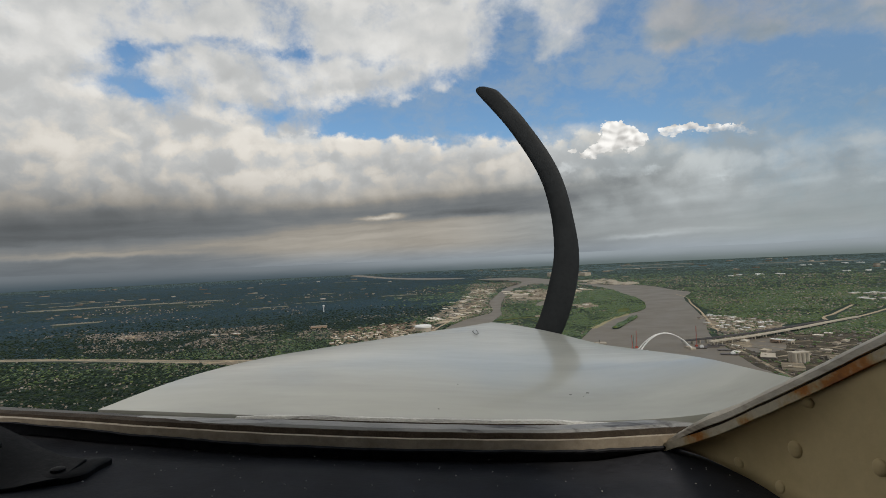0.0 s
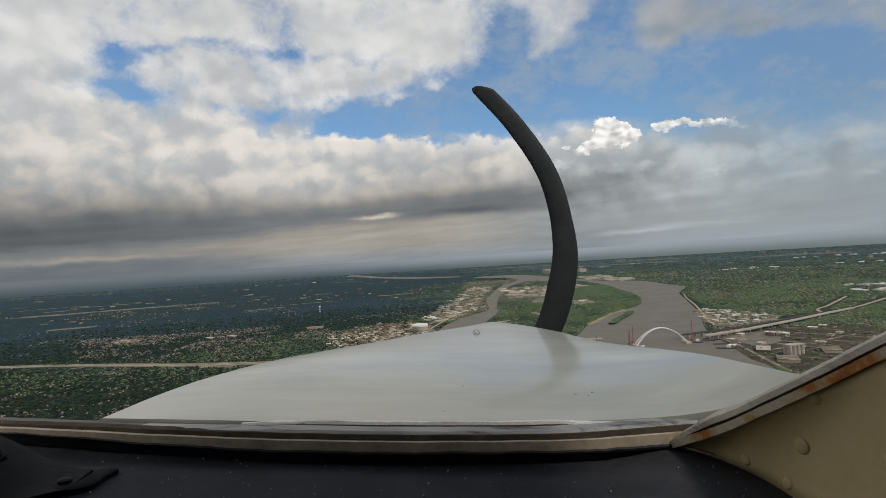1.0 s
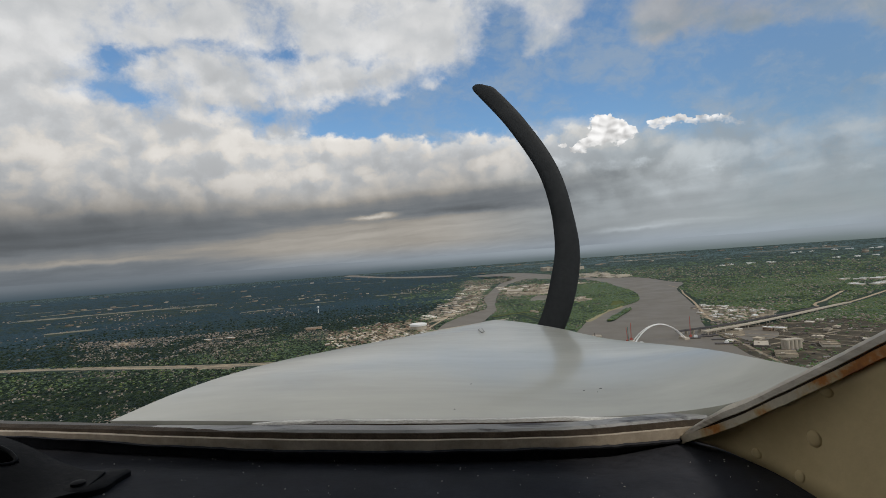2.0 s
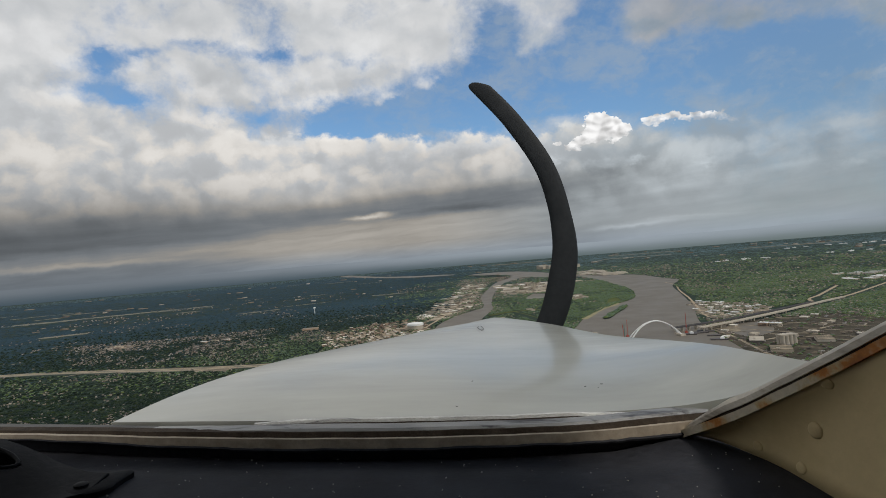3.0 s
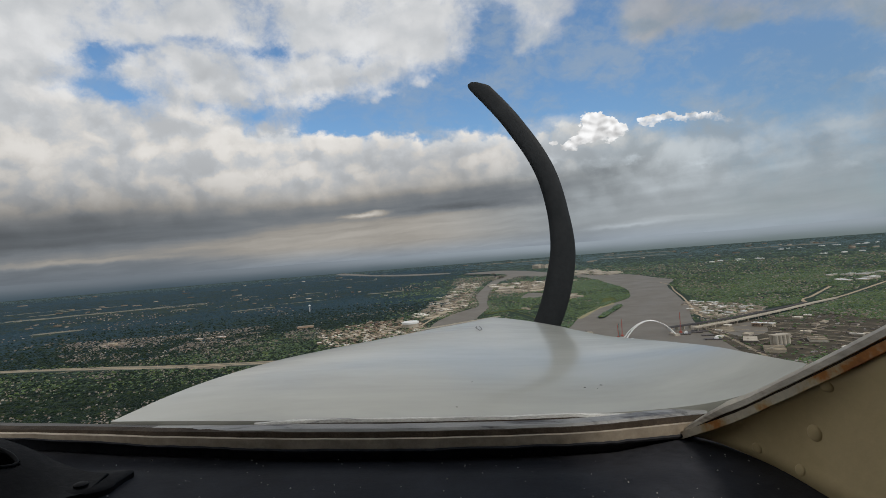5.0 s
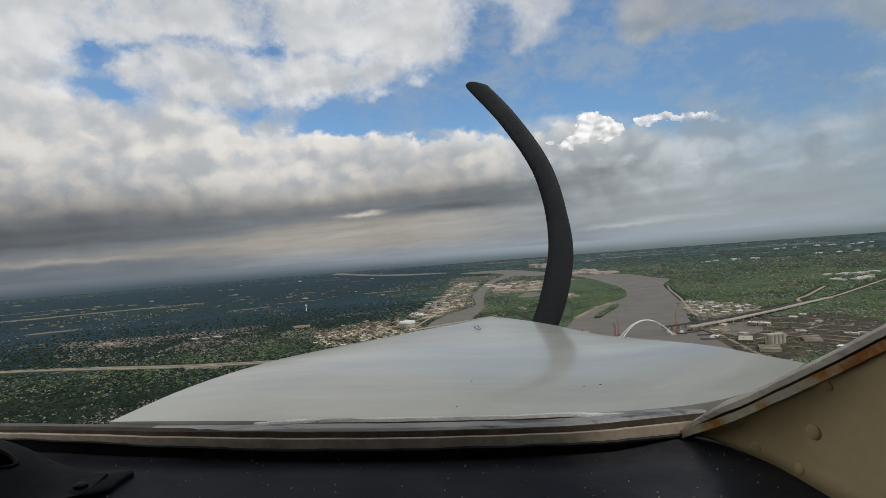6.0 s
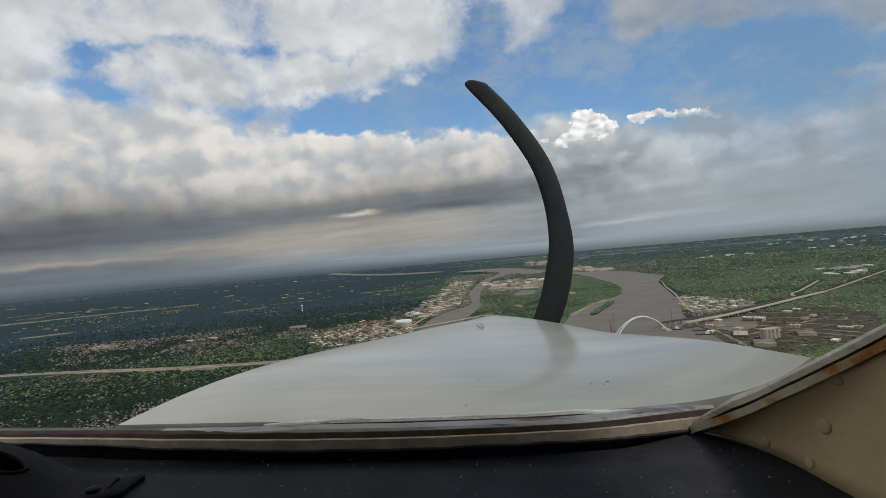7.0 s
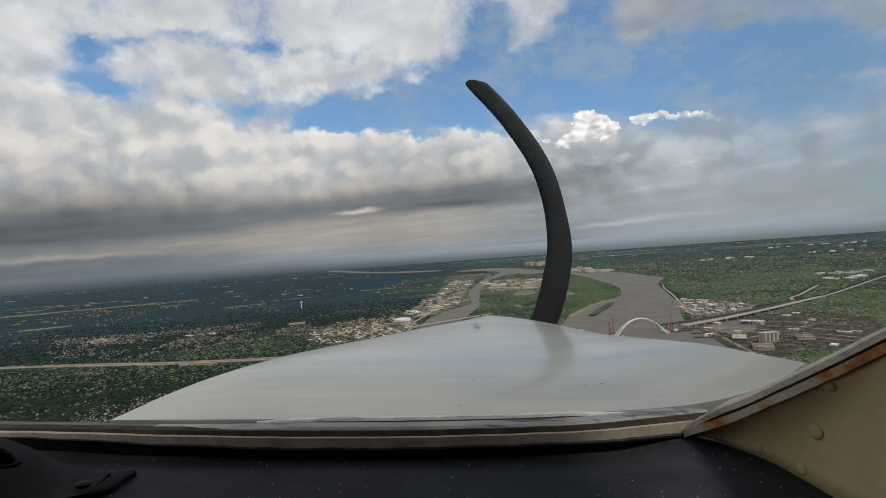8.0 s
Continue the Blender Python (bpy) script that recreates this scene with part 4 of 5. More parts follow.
def make_cowling():
    """The engine cowling: broad at the windshield, rounding down to a narrow nose."""
    # (distance, middle, half width left, half width right, left edge, crown, right edge)
    stations = [(0.80, -0.01, 0.525, 0.61, -0.274, -0.260, -0.193), (0.92, 0.01, 0.492, 0.55, -0.256, -0.242, -0.193), (1.05, 0.04, 0.475, 0.50, -0.249, -0.233, -0.198),
                (1.20, 0.07, 0.455, 0.452, -0.253, -0.229, -0.215), (1.35, 0.09, 0.43, 0.405, -0.264, -0.228, -0.233), (1.50, 0.12, 0.385, 0.34, -0.274, -0.228, -0.249),
                (1.65, 0.145, 0.31, 0.272, -0.295, -0.228, -0.256), (1.77, 0.165, 0.23, 0.216, -0.305, -0.231, -0.262), (1.85, 0.175, 0.17, 0.16, -0.31, -0.247, -0.29), (1.89, 0.18, 0.12, 0.12, -0.36, -0.285, -0.34)]
    cols = [catmull([(s[0], s[i], 0) for s in stations], 14) for i in range(1, 7)]
    bm = bmesh.new()
    rows, n = [], 64
    for k in range(len(cols[0])):
        d, mid, wl, wr, zl, zc, zr = cols[0][k].x, *(c[k].y for c in cols)
        nose = min(max((d - 1.3) / 0.5, 0), 1)
        tail = min(max((1.3 - d) / 0.5, 0), 1)
        back = 0.05 * max(1 - (d - 0.8) / 0.25, 0)
        row = [bm.verts.new((mid - wl * 0.99, d + back, zl - 0.30)), bm.verts.new((mid - wl * 1.01, d + back, zl - 0.12)), bm.verts.new((mid - wl * 1.008, d + back, zl - 0.03))]
        for j in range(n + 1):
            u = -1 + 2 * j / n
            # flat crown that falls to the shoulders; the nose is a narrower bulge
            f = abs(u) ** (2.4 - (0.9 if u > 0 else 1.15) * nose + (3.6 * tail if u > 0 else 0))
            x = mid + (wl if u < 0 else wr) * u
            # shallow dents in the skin beside the nose
            dent = 0.0042 * math.sin(150 * d + 16 * u + 3 * math.sin(7 * u)) * math.exp(-((u + 0.5) / 0.38) ** 2 - ((d - 1.60) / 0.10) ** 2)
            row.append(bm.verts.new((x, d + back * (u * u if u < 0 else 1.35 * u), zc + ((zl if u < 0 else zr) - zc) * f + dent)))
        row += [bm.verts.new((mid + wr * 1.008, d + back * 1.35, zr - 0.03)), bm.verts.new((mid + wr * 1.01, d + back * 1.35, zr - 0.12)), bm.verts.new((mid + wr * 0.99, d + back * 1.35, zr - 0.30))]
        if k == 0:
            # the skin turns down behind the windshield frame
            rows.append([bm.verts.new(v.co + Vector((0, 0, -0.06))) for v in row])
        rows.append(row)
    for a, b in zip(rows, rows[1:]):
        for i in range(len(a) - 1):
            bm.faces.new((a[i], a[i + 1], b[i + 1], b[i]))
    bmesh.ops.recalc_face_normals(bm, faces=bm.faces[:])
    tree = BVHTree.FromBMesh(bm)
    cowl = smooth_all(part("cowling", bm, M_COWL, aircraft, "white painted engine cowling with faint streaks"), 1.2)
    m = cowl.modifiers.new("skin", "SOLIDIFY")
    m.thickness, m.offset = 0.003, -1
    # chips in the paint
    for u, v, w in ((1035, 688, 0.004), (1064, 684, 0.005), (836, 676, 0.002), (808, 721, 0.003), (1058, 690, 0.002), (835, 677, 0.0016)):
        at, normal, _, _ = tree.ray_cast(Vector(), sight(u, v, 1).normalized())
        bm = bmesh.new()
        box(bm, 0, 0, -0.0004, w, w * 0.5, 0.0009, 0, 0.8)
        chip = part("paint_chip", bm, M_DARKSTRIP, cowl)
        chip.matrix_local = Matrix.Translation(at) @ normal.to_track_quat("Z", "Y").to_matrix().to_4x4()
    # the small latch near the nose
    bm = bmesh.new()
    for hook in (((845, 581), (843, 583), (847, 586), (850, 588), (853, 587)), ((849, 580), (852, 583), (854, 586))):
        points = []
        for u, v in hook:
            at, normal, _, _ = tree.ray_cast(Vector(), sight(u, v, 1).normalized())
            points.append(at + normal * 0.004)
        tube(bm, points, 0.0009, 6)
    part("latch", bm, M_DARKSTRIP, cowl, "small wire latch on the cowling")


def make_propeller():
    prop = new("propeller")
    prop.parent = aircraft
    tagged(prop, "black two-blade propeller at rest")
    y = 1.96
    hub = Vector((0.225, y, -0.47))
    line = catmull([(0.29, y, -0.42), (0.385, y, -0.29), (0.436, y, -0.124), (0.447, y, 0.044), (0.390, y, 0.275), (0.268, y, 0.464), (0.125, y, 0.618)], 26)
    # closer rings towards the rounded tip
    line = line[:-3] + [line[k].lerp(line[k + 1], j / 8) for k in (-3, -2) for j in range(8)] + [line[-1]]
    far = [0.0]
    for p, q in zip(line, line[1:]):
        far.append(far[-1] + (q - p).length)
    for turn in (0, 180):
        bm = bmesh.new()
        rings, n = [], len(line)
        for i, p in enumerate(line):
            t = far[i] / far[-1]
            d = (line[min(i + 1, n - 1)] - line[max(i - 1, 0)]).normalized()
            across = Vector((d.z, 0, -d.x))
            half = 0.045 + 0.008 * math.sin(min(t * 2.0, 1) * math.pi) - 0.013 * max(t - 0.3, 0) / 0.7
            if t > 0.975:
                half *= math.sqrt(max(1 - ((t - 0.975) / 0.0252) ** 2, 0.12))
            thick = 0.016 * (1 - t) + 0.004
            tilt = 0.5 * (1 - t) + 0.15
            ring = []
            for k in range(12):
                a = 2 * math.pi * k / 12
                c, s = math.cos(a) * half, math.sin(a) * thick
                # the tip is cut slantwise
                cut = d * (c * 0.9 * max(t - 0.9, 0) / 0.1)
                ring.append(bm.verts.new(p + across * (c - s * tilt * 0.2) - cut + Vector((0, s + c * tilt * 0.35, 0))))
            rings.append(ring)
        for a, b in zip(rings, rings[1:]):
            for k in range(12):
                bm.faces.new((a[k], a[(k + 1) % 12], b[(k + 1) % 12], b[k]))
        bm.faces.new(rings[0][::-1])
        bm.faces.new(rings[-1])
        if turn:
            bmesh.ops.rotate(bm, cent=hub, matrix=Matrix.Rotation(math.pi, 3, "Y"), verts=bm.verts[:])
        bmesh.ops.recalc_face_normals(bm, faces=bm.faces[:])
        smooth_all(part("blade", bm, M_BLADE, prop, "curved black propeller blade"), 1.2)
    bm = bmesh.new()
    tube(bm, [hub + Vector((0, -0.06, 0)), hub + Vector((0, 0.02, 0)), hub + Vector((0, 0.10, 0)), hub + Vector((0, 0.15, 0))], [0.07, 0.085, 0.06, 0.01], 20)
    smooth_all(part("hub", bm, M_STEEL, prop))


def make_frame():
    """The windshield's lower frame: black trim, cream retainer, sealant channel, weathered outer strip."""
    base = catmull([(-0.95, 0.83, -0.285), (-0.68, 0.812, -0.285), (-0.40, 0.775, -0.285), (-0.23, 0.757, -0.285), (0.0, 0.757, -0.285), (0.20, 0.772, -0.285), (0.34, 0.80, -0.285), (0.43, 0.83, -0.288)], 14)
    frame_ob = new("windshield_frame")
    frame_ob.parent = aircraft
    tagged(frame_ob, "worn cream and grey lower windshield frame")
    def rise(p):
        # the frame is lower towards the far side and sinks under the cowling beside the post
        return (0.42 + 0.58 * min(max((p.x + 0.68) / 0.42, 0), 1)) * (1 + 0.12 * min(max((p.x - 0.22) / 0.14, 0), 1))

    for name, prof, m, wave, label in (
            ("edge_trim", [(-0.002, -0.005), (0.004, -0.005), (0.004, -0.001), (-0.001, 0.0), (-0.003, -0.002)], M_VINYL, 0.0022, "wavy black edge trim"),
            ("retainer_strip", [(0.0, -0.002), (0.02, -0.002), (0.02, 0.011), (0.001, 0.013)], M_CREAM, 0.0008, "cream painted retainer strip"),
            ("sealant", [(0.008, 0.009), (0.03, 0.009), (0.03, 0.019), (0.013, 0.019)], M_SEAL, 0.0006, "dark brown sealant channel"),
            ("outer_strip", [(0.014, 0.0158), (0.05, 0.010), (0.05, 0.020), (0.033, 0.0250), (0.019, 0.0225)], M_WORN, 0.0006, "weathered grey outer strip with chipped paint"),
            ("gap_sealant", [(0.028, 0.016), (0.042, 0.016), (0.042, 0.0255), (0.034, 0.0258)], M_SEAL, 0.0004, "dark sealant line under the cowling edge"),
            ("bead", [(0.0372, 0.0255), (0.044, 0.0245), (0.046, 0.0285), (0.043, 0.0305), (0.039, 0.0298)], M_BEAD, 0.0009, "chalky white sealant bead with dark chips")):
        if name == "outer_strip":
            bm = bmesh.new()
            sweep(bm, [p for p in base if p.x < -0.44], prof, wave, lambda p: 0.70 * rise(p))
            smooth_all(part(name, bm, M_DARKSTRIP, frame_ob, "dull dark grey outer strip"), 0.6)
        bm = bmesh.new()
        line = base if name in ("edge_trim", "retainer_strip", "sealant") else [p for p in base if p.x > (-0.46 if name == "outer_strip" else -0.30)]
        swell = rise if name in ("edge_trim", "retainer_strip", "sealant") else (lambda p: rise(p) * (0.70 + 0.30 * min(max((p.x + 0.46) / 0.25, 0), 1)) * (1 if name == "outer_strip" else 0.84 + 0.16 * min(max((p.x + 0.30) / 0.12, 0), 1) - 0.45 * min(max((p.x - 0.20) / 0.16, 0), 1)))
        sweep(bm, line, prof, wave, swell)
        smooth_all(part(name, bm, m, frame_ob, label), 0.6)
    # black backing added to close the gap below the frame and keep it dark
    bm = bmesh.new()
    sweep(bm, base, [(0.010, 0.0), (0.018, 0.0), (0.018, -0.6), (0.010, -0.6)])
    part("frame_backing", bm, M_VINYL, aircraft, "black backing sheet below the windshield frame")
    # the side post rises aft along the cabin's side
    post = catmull([sight(1204, 781, 0.808), sight(1300, 750, 0.735), sight(1378, 716, 0.675), sight(1474, 673, 0.612), sight(1567, 628, 0.560), sight(1750, 540, 0.47), sight(2000, 400, 0.38)], 12)
    side = new("side_post")

    def slim(p):
        # the outer layers taper where the post meets the frame
        return min(1.0, 0.55 + (p - post[0]).length / 0.16)

    side.parent = aircraft
    tagged(side, "cream side post with rust stains")
    for name, prof, m, label in (
            ("inner_strip", [(0.0, -0.001), (0.014, -0.001), (0.014, 0.0105), (0.0, 0.0115)], M_RUST, "cream strip with orange rust"),
            ("sealant", [(0.006, 0.009), (0.02, 0.009), (0.02, 0.0185), (0.008, 0.0185)], M_SEAL, "dark brown sealant channel"),
            ("outer_strip", [(0.004, 0.0165), (0.035, 0.014), (0.035, 0.034), (0.02, 0.034), (0.007, 0.026)], M_POST, "weathered grey outer strip")):
        bm = bmesh.new()
        sweep(bm, post, prof, 0.0006, None if name == "inner_strip" else slim)
        smooth_all(part(name, bm, m, side, label), 0.6)
    return post


def make_interior(post):
    # side panel from the post down to the glareshield
    low = catmull([(0.372, 0.81, -0.289), (0.404, 0.787, -0.292), (0.427, 0.742, -0.294), (0.443, 0.696, -0.296), (0.452, 0.614, -0.30), (0.462, 0.50, -0.31), (0.47, 0.35, -0.32)], 12)
    bm = bmesh.new()
    rows = []
    for a, b in zip(post, low):
        rows.append([bm.verts.new(a.lerp(b, t / 8) + Vector((0.004 + 0.006 * math.sin(t / 8 * math.pi), 0.002, 0))) for t in range(9)])
    for a, b in zip(rows, rows[1:]):
        for i in range(8):
            bm.faces.new((a[i], a[i + 1], b[i + 1], b[i]))
    bmesh.ops.recalc_face_normals(bm, faces=bm.faces[:])
    tree = BVHTree.FromBMesh(bm)
    panel = smooth_all(part("side_panel", bm, M_PANEL, aircraft, "beige painted side panel with domed rivets"), 1.2)
    m = panel.modifiers.new("skin", "SOLIDIFY")
    m.thickness = 0.002
    for u, v, r in ((1307, 755, 0.0065), (1340, 798, 0.0075), (1443, 772, 0.0105), (1417, 838, 0.008), (1465, 690, 0.0075), (1600, 800, 0.009)):
        at, normal, _, _ = tree.ray_cast(Vector(), sight(u, v, 1).normalized())
        bm = bmesh.new()
        bmesh.ops.create_uvsphere(bm, u_segments=16, v_segments=8, radius=r)
        for q in bm.verts:
            q.co.z *= 0.36
        rv = smooth_all(part("rivet", bm, M_PANEL, panel), 2)
        rv.matrix_local = Matrix.Translation(at) @ normal.to_track_quat("Z", "Y").to_matrix().to_4x4()
    # glareshield
    bm = bmesh.new()
    nx, ny = 60, 90
    grid = []
    for j in range(ny + 1):
        y = 0.20 + 0.63 * j / ny
        row = []
        for i in range(nx + 1):
            x = -0.95 + 1.425 * i / nx
            z = -0.293 - 0.012 * math.sin((x + 0.2) * 2.2) ** 2 * (1 - j / ny) + 0.0015 * noise.noise(Vector((x * 9, y * 9, 0)))
            # it dips towards the frame, shaped to darken that edge
            away = min(max((y - 0.67) / 0.09, 0), 1)
            z -= 0.012 * away * away * (3 - 2 * away) * min(max((0.36 - x) / 0.1, 0), 1)
            row.append(bm.verts.new((x, y, z)))
        grid.append(row)
    for a, b in zip(grid, grid[1:]):
        for i in range(nx):
            bm.faces.new((a[i], a[i + 1], b[i + 1], b[i]))
    shield = smooth_all(part("glareshield", bm, M_VINYL, aircraft, "black vinyl glareshield with specks of dust"), 2)
    m = shield.modifiers.new("body", "SOLIDIFY")
    m.thickness, m.offset = 0.012, -1
    # specks of lint on it
    rng = random.Random(5)
    bm = bmesh.new()
    for _ in range(95):
        x, y, r = rng.uniform(-0.62, 0.42), 0.60 + 0.145 * rng.random(), rng.uniform(0.0004, 0.0011)
        z = -0.293 - 0.012 * math.sin((x + 0.2) * 2.2) ** 2 * (1 - (y - 0.20) / 0.63)
        box(bm, x, y, z + 0.001, r * 2.2, r * 1.4, r, rng.uniform(0, 180), 0.6)
    tagged(part("lint", bm, M_DUST, shield, "specks of pale lint"), kind="stuff")
    make_bracket()
    # unseen cabin shell, added to cut the light inside: roof, rear, closed sides, floor
    # the roof reaches forward so that it shades the cowling's rear
    for name, x, y, z, sx, sy, sz in (("cabin_roof", -0.155, -0.46, 0.42, 1.66, 1.88, 0.03), ("cabin_rear", -0.155, -1.4, -0.95, 1.66, 0.03, 1.4), ("cabin_floor", -0.155, -0.5, -0.98, 1.66, 2.2, 0.03),
                                      ("cabin_side", -0.97, -0.58, -0.95, 0.03, 1.64, 1.37), ("cabin_side", 0.66, -0.62, -0.95, 0.03, 1.56, 1.37), ("instrument_panel", -0.25, 0.215, -0.95, 1.4, 0.02, 0.64)):
        bm = bmesh.new()
        box(bm, x, y, z, sx, sy, sz)
        part(name, bm, M_LINER if name != "instrument_panel" else M_PLASTIC, aircraft)


def make_bracket():
    """The moulded black base with a screwed foot on the glareshield."""
    mount = new("mount_base")
    mount.parent = aircraft
    tagged(mount, "moulded black plastic mount base with a screwed foot")
    # swooping body
    bm = bmesh.new()
    ridge = catmull([sight(-160, 740, 0.70), sight(-40, 760, 0.70), sight(40, 783, 0.695), sight(105, 814, 0.685), sight(150, 829, 0.674), sight(190, 833, 0.670)], 20)
    front = catmull([sight(-230, 900, 0.58), sight(-120, 900, 0.58), sight(-40, 905, 0.585), sight(50, 893, 0.60), sight(100, 880, 0.61), sight(150, 868, 0.625)], 20)
    rows, n = [], 44
    for i, (a, b) in enumerate(zip(ridge, front)):
        row = []
        swell = 0.018 * max(1 - i / 80, 0)
        for k in range(n + 1):
            t = k / n
            row.append(bm.verts.new(a.lerp(b, t) + Vector((0, 0, swell * math.sin(t * math.pi) * (1 - 0.5 * t)))))
        rows.append(row)
    back = [bm.verts.new(Vector((a.x, a.y + 0.02, -0.31))) for a in ridge]
    for i in range(len(rows) - 1):
        bm.faces.new((back[i], back[i + 1], rows[i + 1][0], rows[i][0]))
        for k in range(n):
            # a rounded opening in the flank
            if ((i - 14) / 30) ** 4 + ((k - 15) / 6.6) ** 2 > 1:
                bm.faces.new((rows[i][k], rows[i + 1][k], rows[i + 1][k + 1], rows[i][k + 1]))
    bmesh.ops.recalc_face_normals(bm, faces=bm.faces[:])
    body = smooth_all(part("body", bm, M_PLASTIC, mount), 0.9)
    m = body.modifiers.new("wall", "SOLIDIFY")
    m.thickness = 0.003
    # rolled lip round the opening
    bm = bmesh.new()
    loop = []
    for k in range(49):
        c, w = math.cos(2 * math.pi * k / 48), math.sin(2 * math.pi * k / 48)
        fi, t = 14 + 30 * math.copysign(abs(c) ** 0.5, c), (15 + 6.6 * w) / n
        if fi < 0:
            continue
        i = int(fi)
        loop.append((ridge[i].lerp(front[i], t) + Vector((0, 0, 0.018 * max(1 - fi / 80, 0) * math.sin(t * math.pi) * (1 - 0.5 * t))), c, w))
    cut = next((i for i in range(1, len(loop)) if loop[i - 1][2] > 0 and loop[i][2] < 0), 0)
    tube(bm, [p for p, _, _ in loop[cut:] + loop[:cut]], 0.0024, 8)
    smooth_all(part("lip", bm, M_PLASTIC, mount), 1.5)
    bm = bmesh.new()
    box(bm, -0.66, 0.655, -0.325, 0.28, 0.05, 0.02)
    part("lining", bm, M_PLASTIC, mount, "dark lining of the opening")
    # foot plate with its screw
    outline = rounded([(a.x, a.y) for a in (sight(98, 868, 0.645), sight(125, 845, 0.665), sight(165, 834, 0.682), sight(222, 828, 0.69), sight(236, 834, 0.688), sight(212, 856, 0.662), sight(184, 884, 0.635), sight(120, 896, 0.62))], 4)
    bm = bmesh.new()
    lo = [bm.verts.new((x, y, -0.300)) for x, y in outline]
    hi = [bm.verts.new((x, y, -0.287)) for x, y in outline]
    cx, cy = sum(p[0] for p in outline) / len(outline), sum(p[1] for p in outline) / len(outline)
    inn = [bm.verts.new((x + (cx - x) * 0.1, y + (cy - y) * 0.1, -0.2845)) for x, y in outline]
    m = len(outline)
    for a, b in ((lo, hi), (hi, inn)):
        for i in range(m):
            bm.faces.new((a[i], a[(i + 1) % m], b[(i + 1) % m], b[i]))
    bm.faces.new(inn)
    bmesh.ops.recalc_face_normals(bm, faces=bm.faces[:])
    foot = smooth_all(part("foot", bm, M_PLASTIC, mount), 0.8)
    bm = bmesh.new()
    p = sight(142, 858, 0.64)
    tube(bm, [(p.x, p.y, -0.292), (p.x, p.y, -0.2815), (p.x, p.y, -0.2805)], [0.008, 0.008, 0.006], 16)
    smooth_all(part("screw", bm, M_PLASTIC, foot), 0.6)


make_cowling()
make_propeller()
make_interior(make_frame())


# ---- bridge and river works ----
def make_bridge():
    bridge = tagged(new("arch_bridge"), "white steel arch bridge half built over the brown river", "bridge")
    a, b = Vector((112, 333, 0)), Vector((144.5, 335.5, 0))
    side = Vector((0.35, 5.0, 0))
    n = 28
    for s in (0, 1):
        bm = bmesh.new()
        pts = []
        for i in range(n + 1):
            t = i / n
            p = a.lerp(b, t) + side * (s * (1 - 0.75 * math.sin(t * math.pi)) + 0.375 * math.sin(t * math.pi))
            p.z = 0.6 + 9.9 * (1 - (2 * t - 1) ** 2) ** 0.95
            pts.append(p)
        tube(bm, pts, [0.46 - 0.12 * math.sin(i / n * math.pi) for i in range(n + 1)], 6)
        part("arch_rib", bm, M_WHITE, bridge, "white steel arch rib")
    for i in range(4, 25, 3):
        t = i / n
        bm = bmesh.new()
        p = a.lerp(b, t)
        z = 0.6 + 9.9 * (1 - (2 * t - 1) ** 2) ** 0.95
        lo = p + side * 0.375 * math.sin(t * math.pi)
        hi = p + side * (1 - 0.375 * math.sin(t * math.pi))
        tube(bm, [(lo.x, lo.y, z), (hi.x, hi.y, z)], 0.22, 6)
        part("cross_brace", bm, M_WHITE, bridge)
    for p in (a, b):
        bm = bmesh.new()
        box(bm, p.x + 0.2, p.y + 2.5, -0.2, 3.4, 8.5, 1.3, 4, 0.9)
        part("pier", bm, M_CONC, bridge, "pale concrete pier")


def make_viaduct(name, line, width, top, m, label, step):
    via = tagged(new(name), label, "viaduct")
    pts = catmull([(x, y, z) for x, y, z in line], 8)
    bm = bmesh.new()
    w = width / 2
    sweep(bm, pts, [(-w, 0.28), (-w + 0.25, 0.28), (-w + 0.25, 0), (w - 0.25, 0), (w - 0.25, 0.28), (w, 0.28), (w, -0.6), (-w, -0.6)])
    part("deck", bm, m, via)
    for i in range(2, len(pts) - 1, step):
        p = pts[i]
        if p.z < 1.2:
            continue
        d = pts[i + 1] - pts[i - 1]
        t = math.degrees(math.atan2(d.y, d.x))
        bm = bmesh.new()
        box(bm, p.x, p.y, p.z - 1.1, 0.7, width * 0.9, 0.5, t)
        for s in (-0.3, 0.3):
            box(bm, p.x - math.sin(radians(t)) * width * s, p.y + math.cos(radians(t)) * width * s, -0.1, 0.6, 0.6, p.z - 0.95, t)
        part("pier", bm, M_CONC, via)


def make_crane(x, y, z, h, m, label, lean):
    """A lattice-boom crane on its deck."""
    c = tagged(new("crane"), label, "crane")
    bm = bmesh.new()
    box(bm, x, y, z, 1.6, 1.2, 1.1, 10, 0.9)
    part("cab", bm, m, c)
    bm = bmesh.new()
    tip = (x + lean * h, y, z + h)
    for dx, dy in ((-0.25, -0.25), (0.25, -0.25), (0, 0.3)):
        tube(bm, [(x + dx, y + dy, z + 1), (tip[0] + dx * 0.3, tip[1] + dy * 0.3, tip[2])], 0.09, 4)
    k = int(h / 0.8)
    for i in range(k):
        t, u = i / k, (i + 1) / k
        tube(bm, [(x - 0.25 + lean * h * t, y - 0.2, z + 1 + (h - 1) * t), (x + 0.25 * (1 - u) + lean * h * u, y, z + 1 + (h - 1) * u)], 0.06, 4)
    part("boom", bm, m, c)


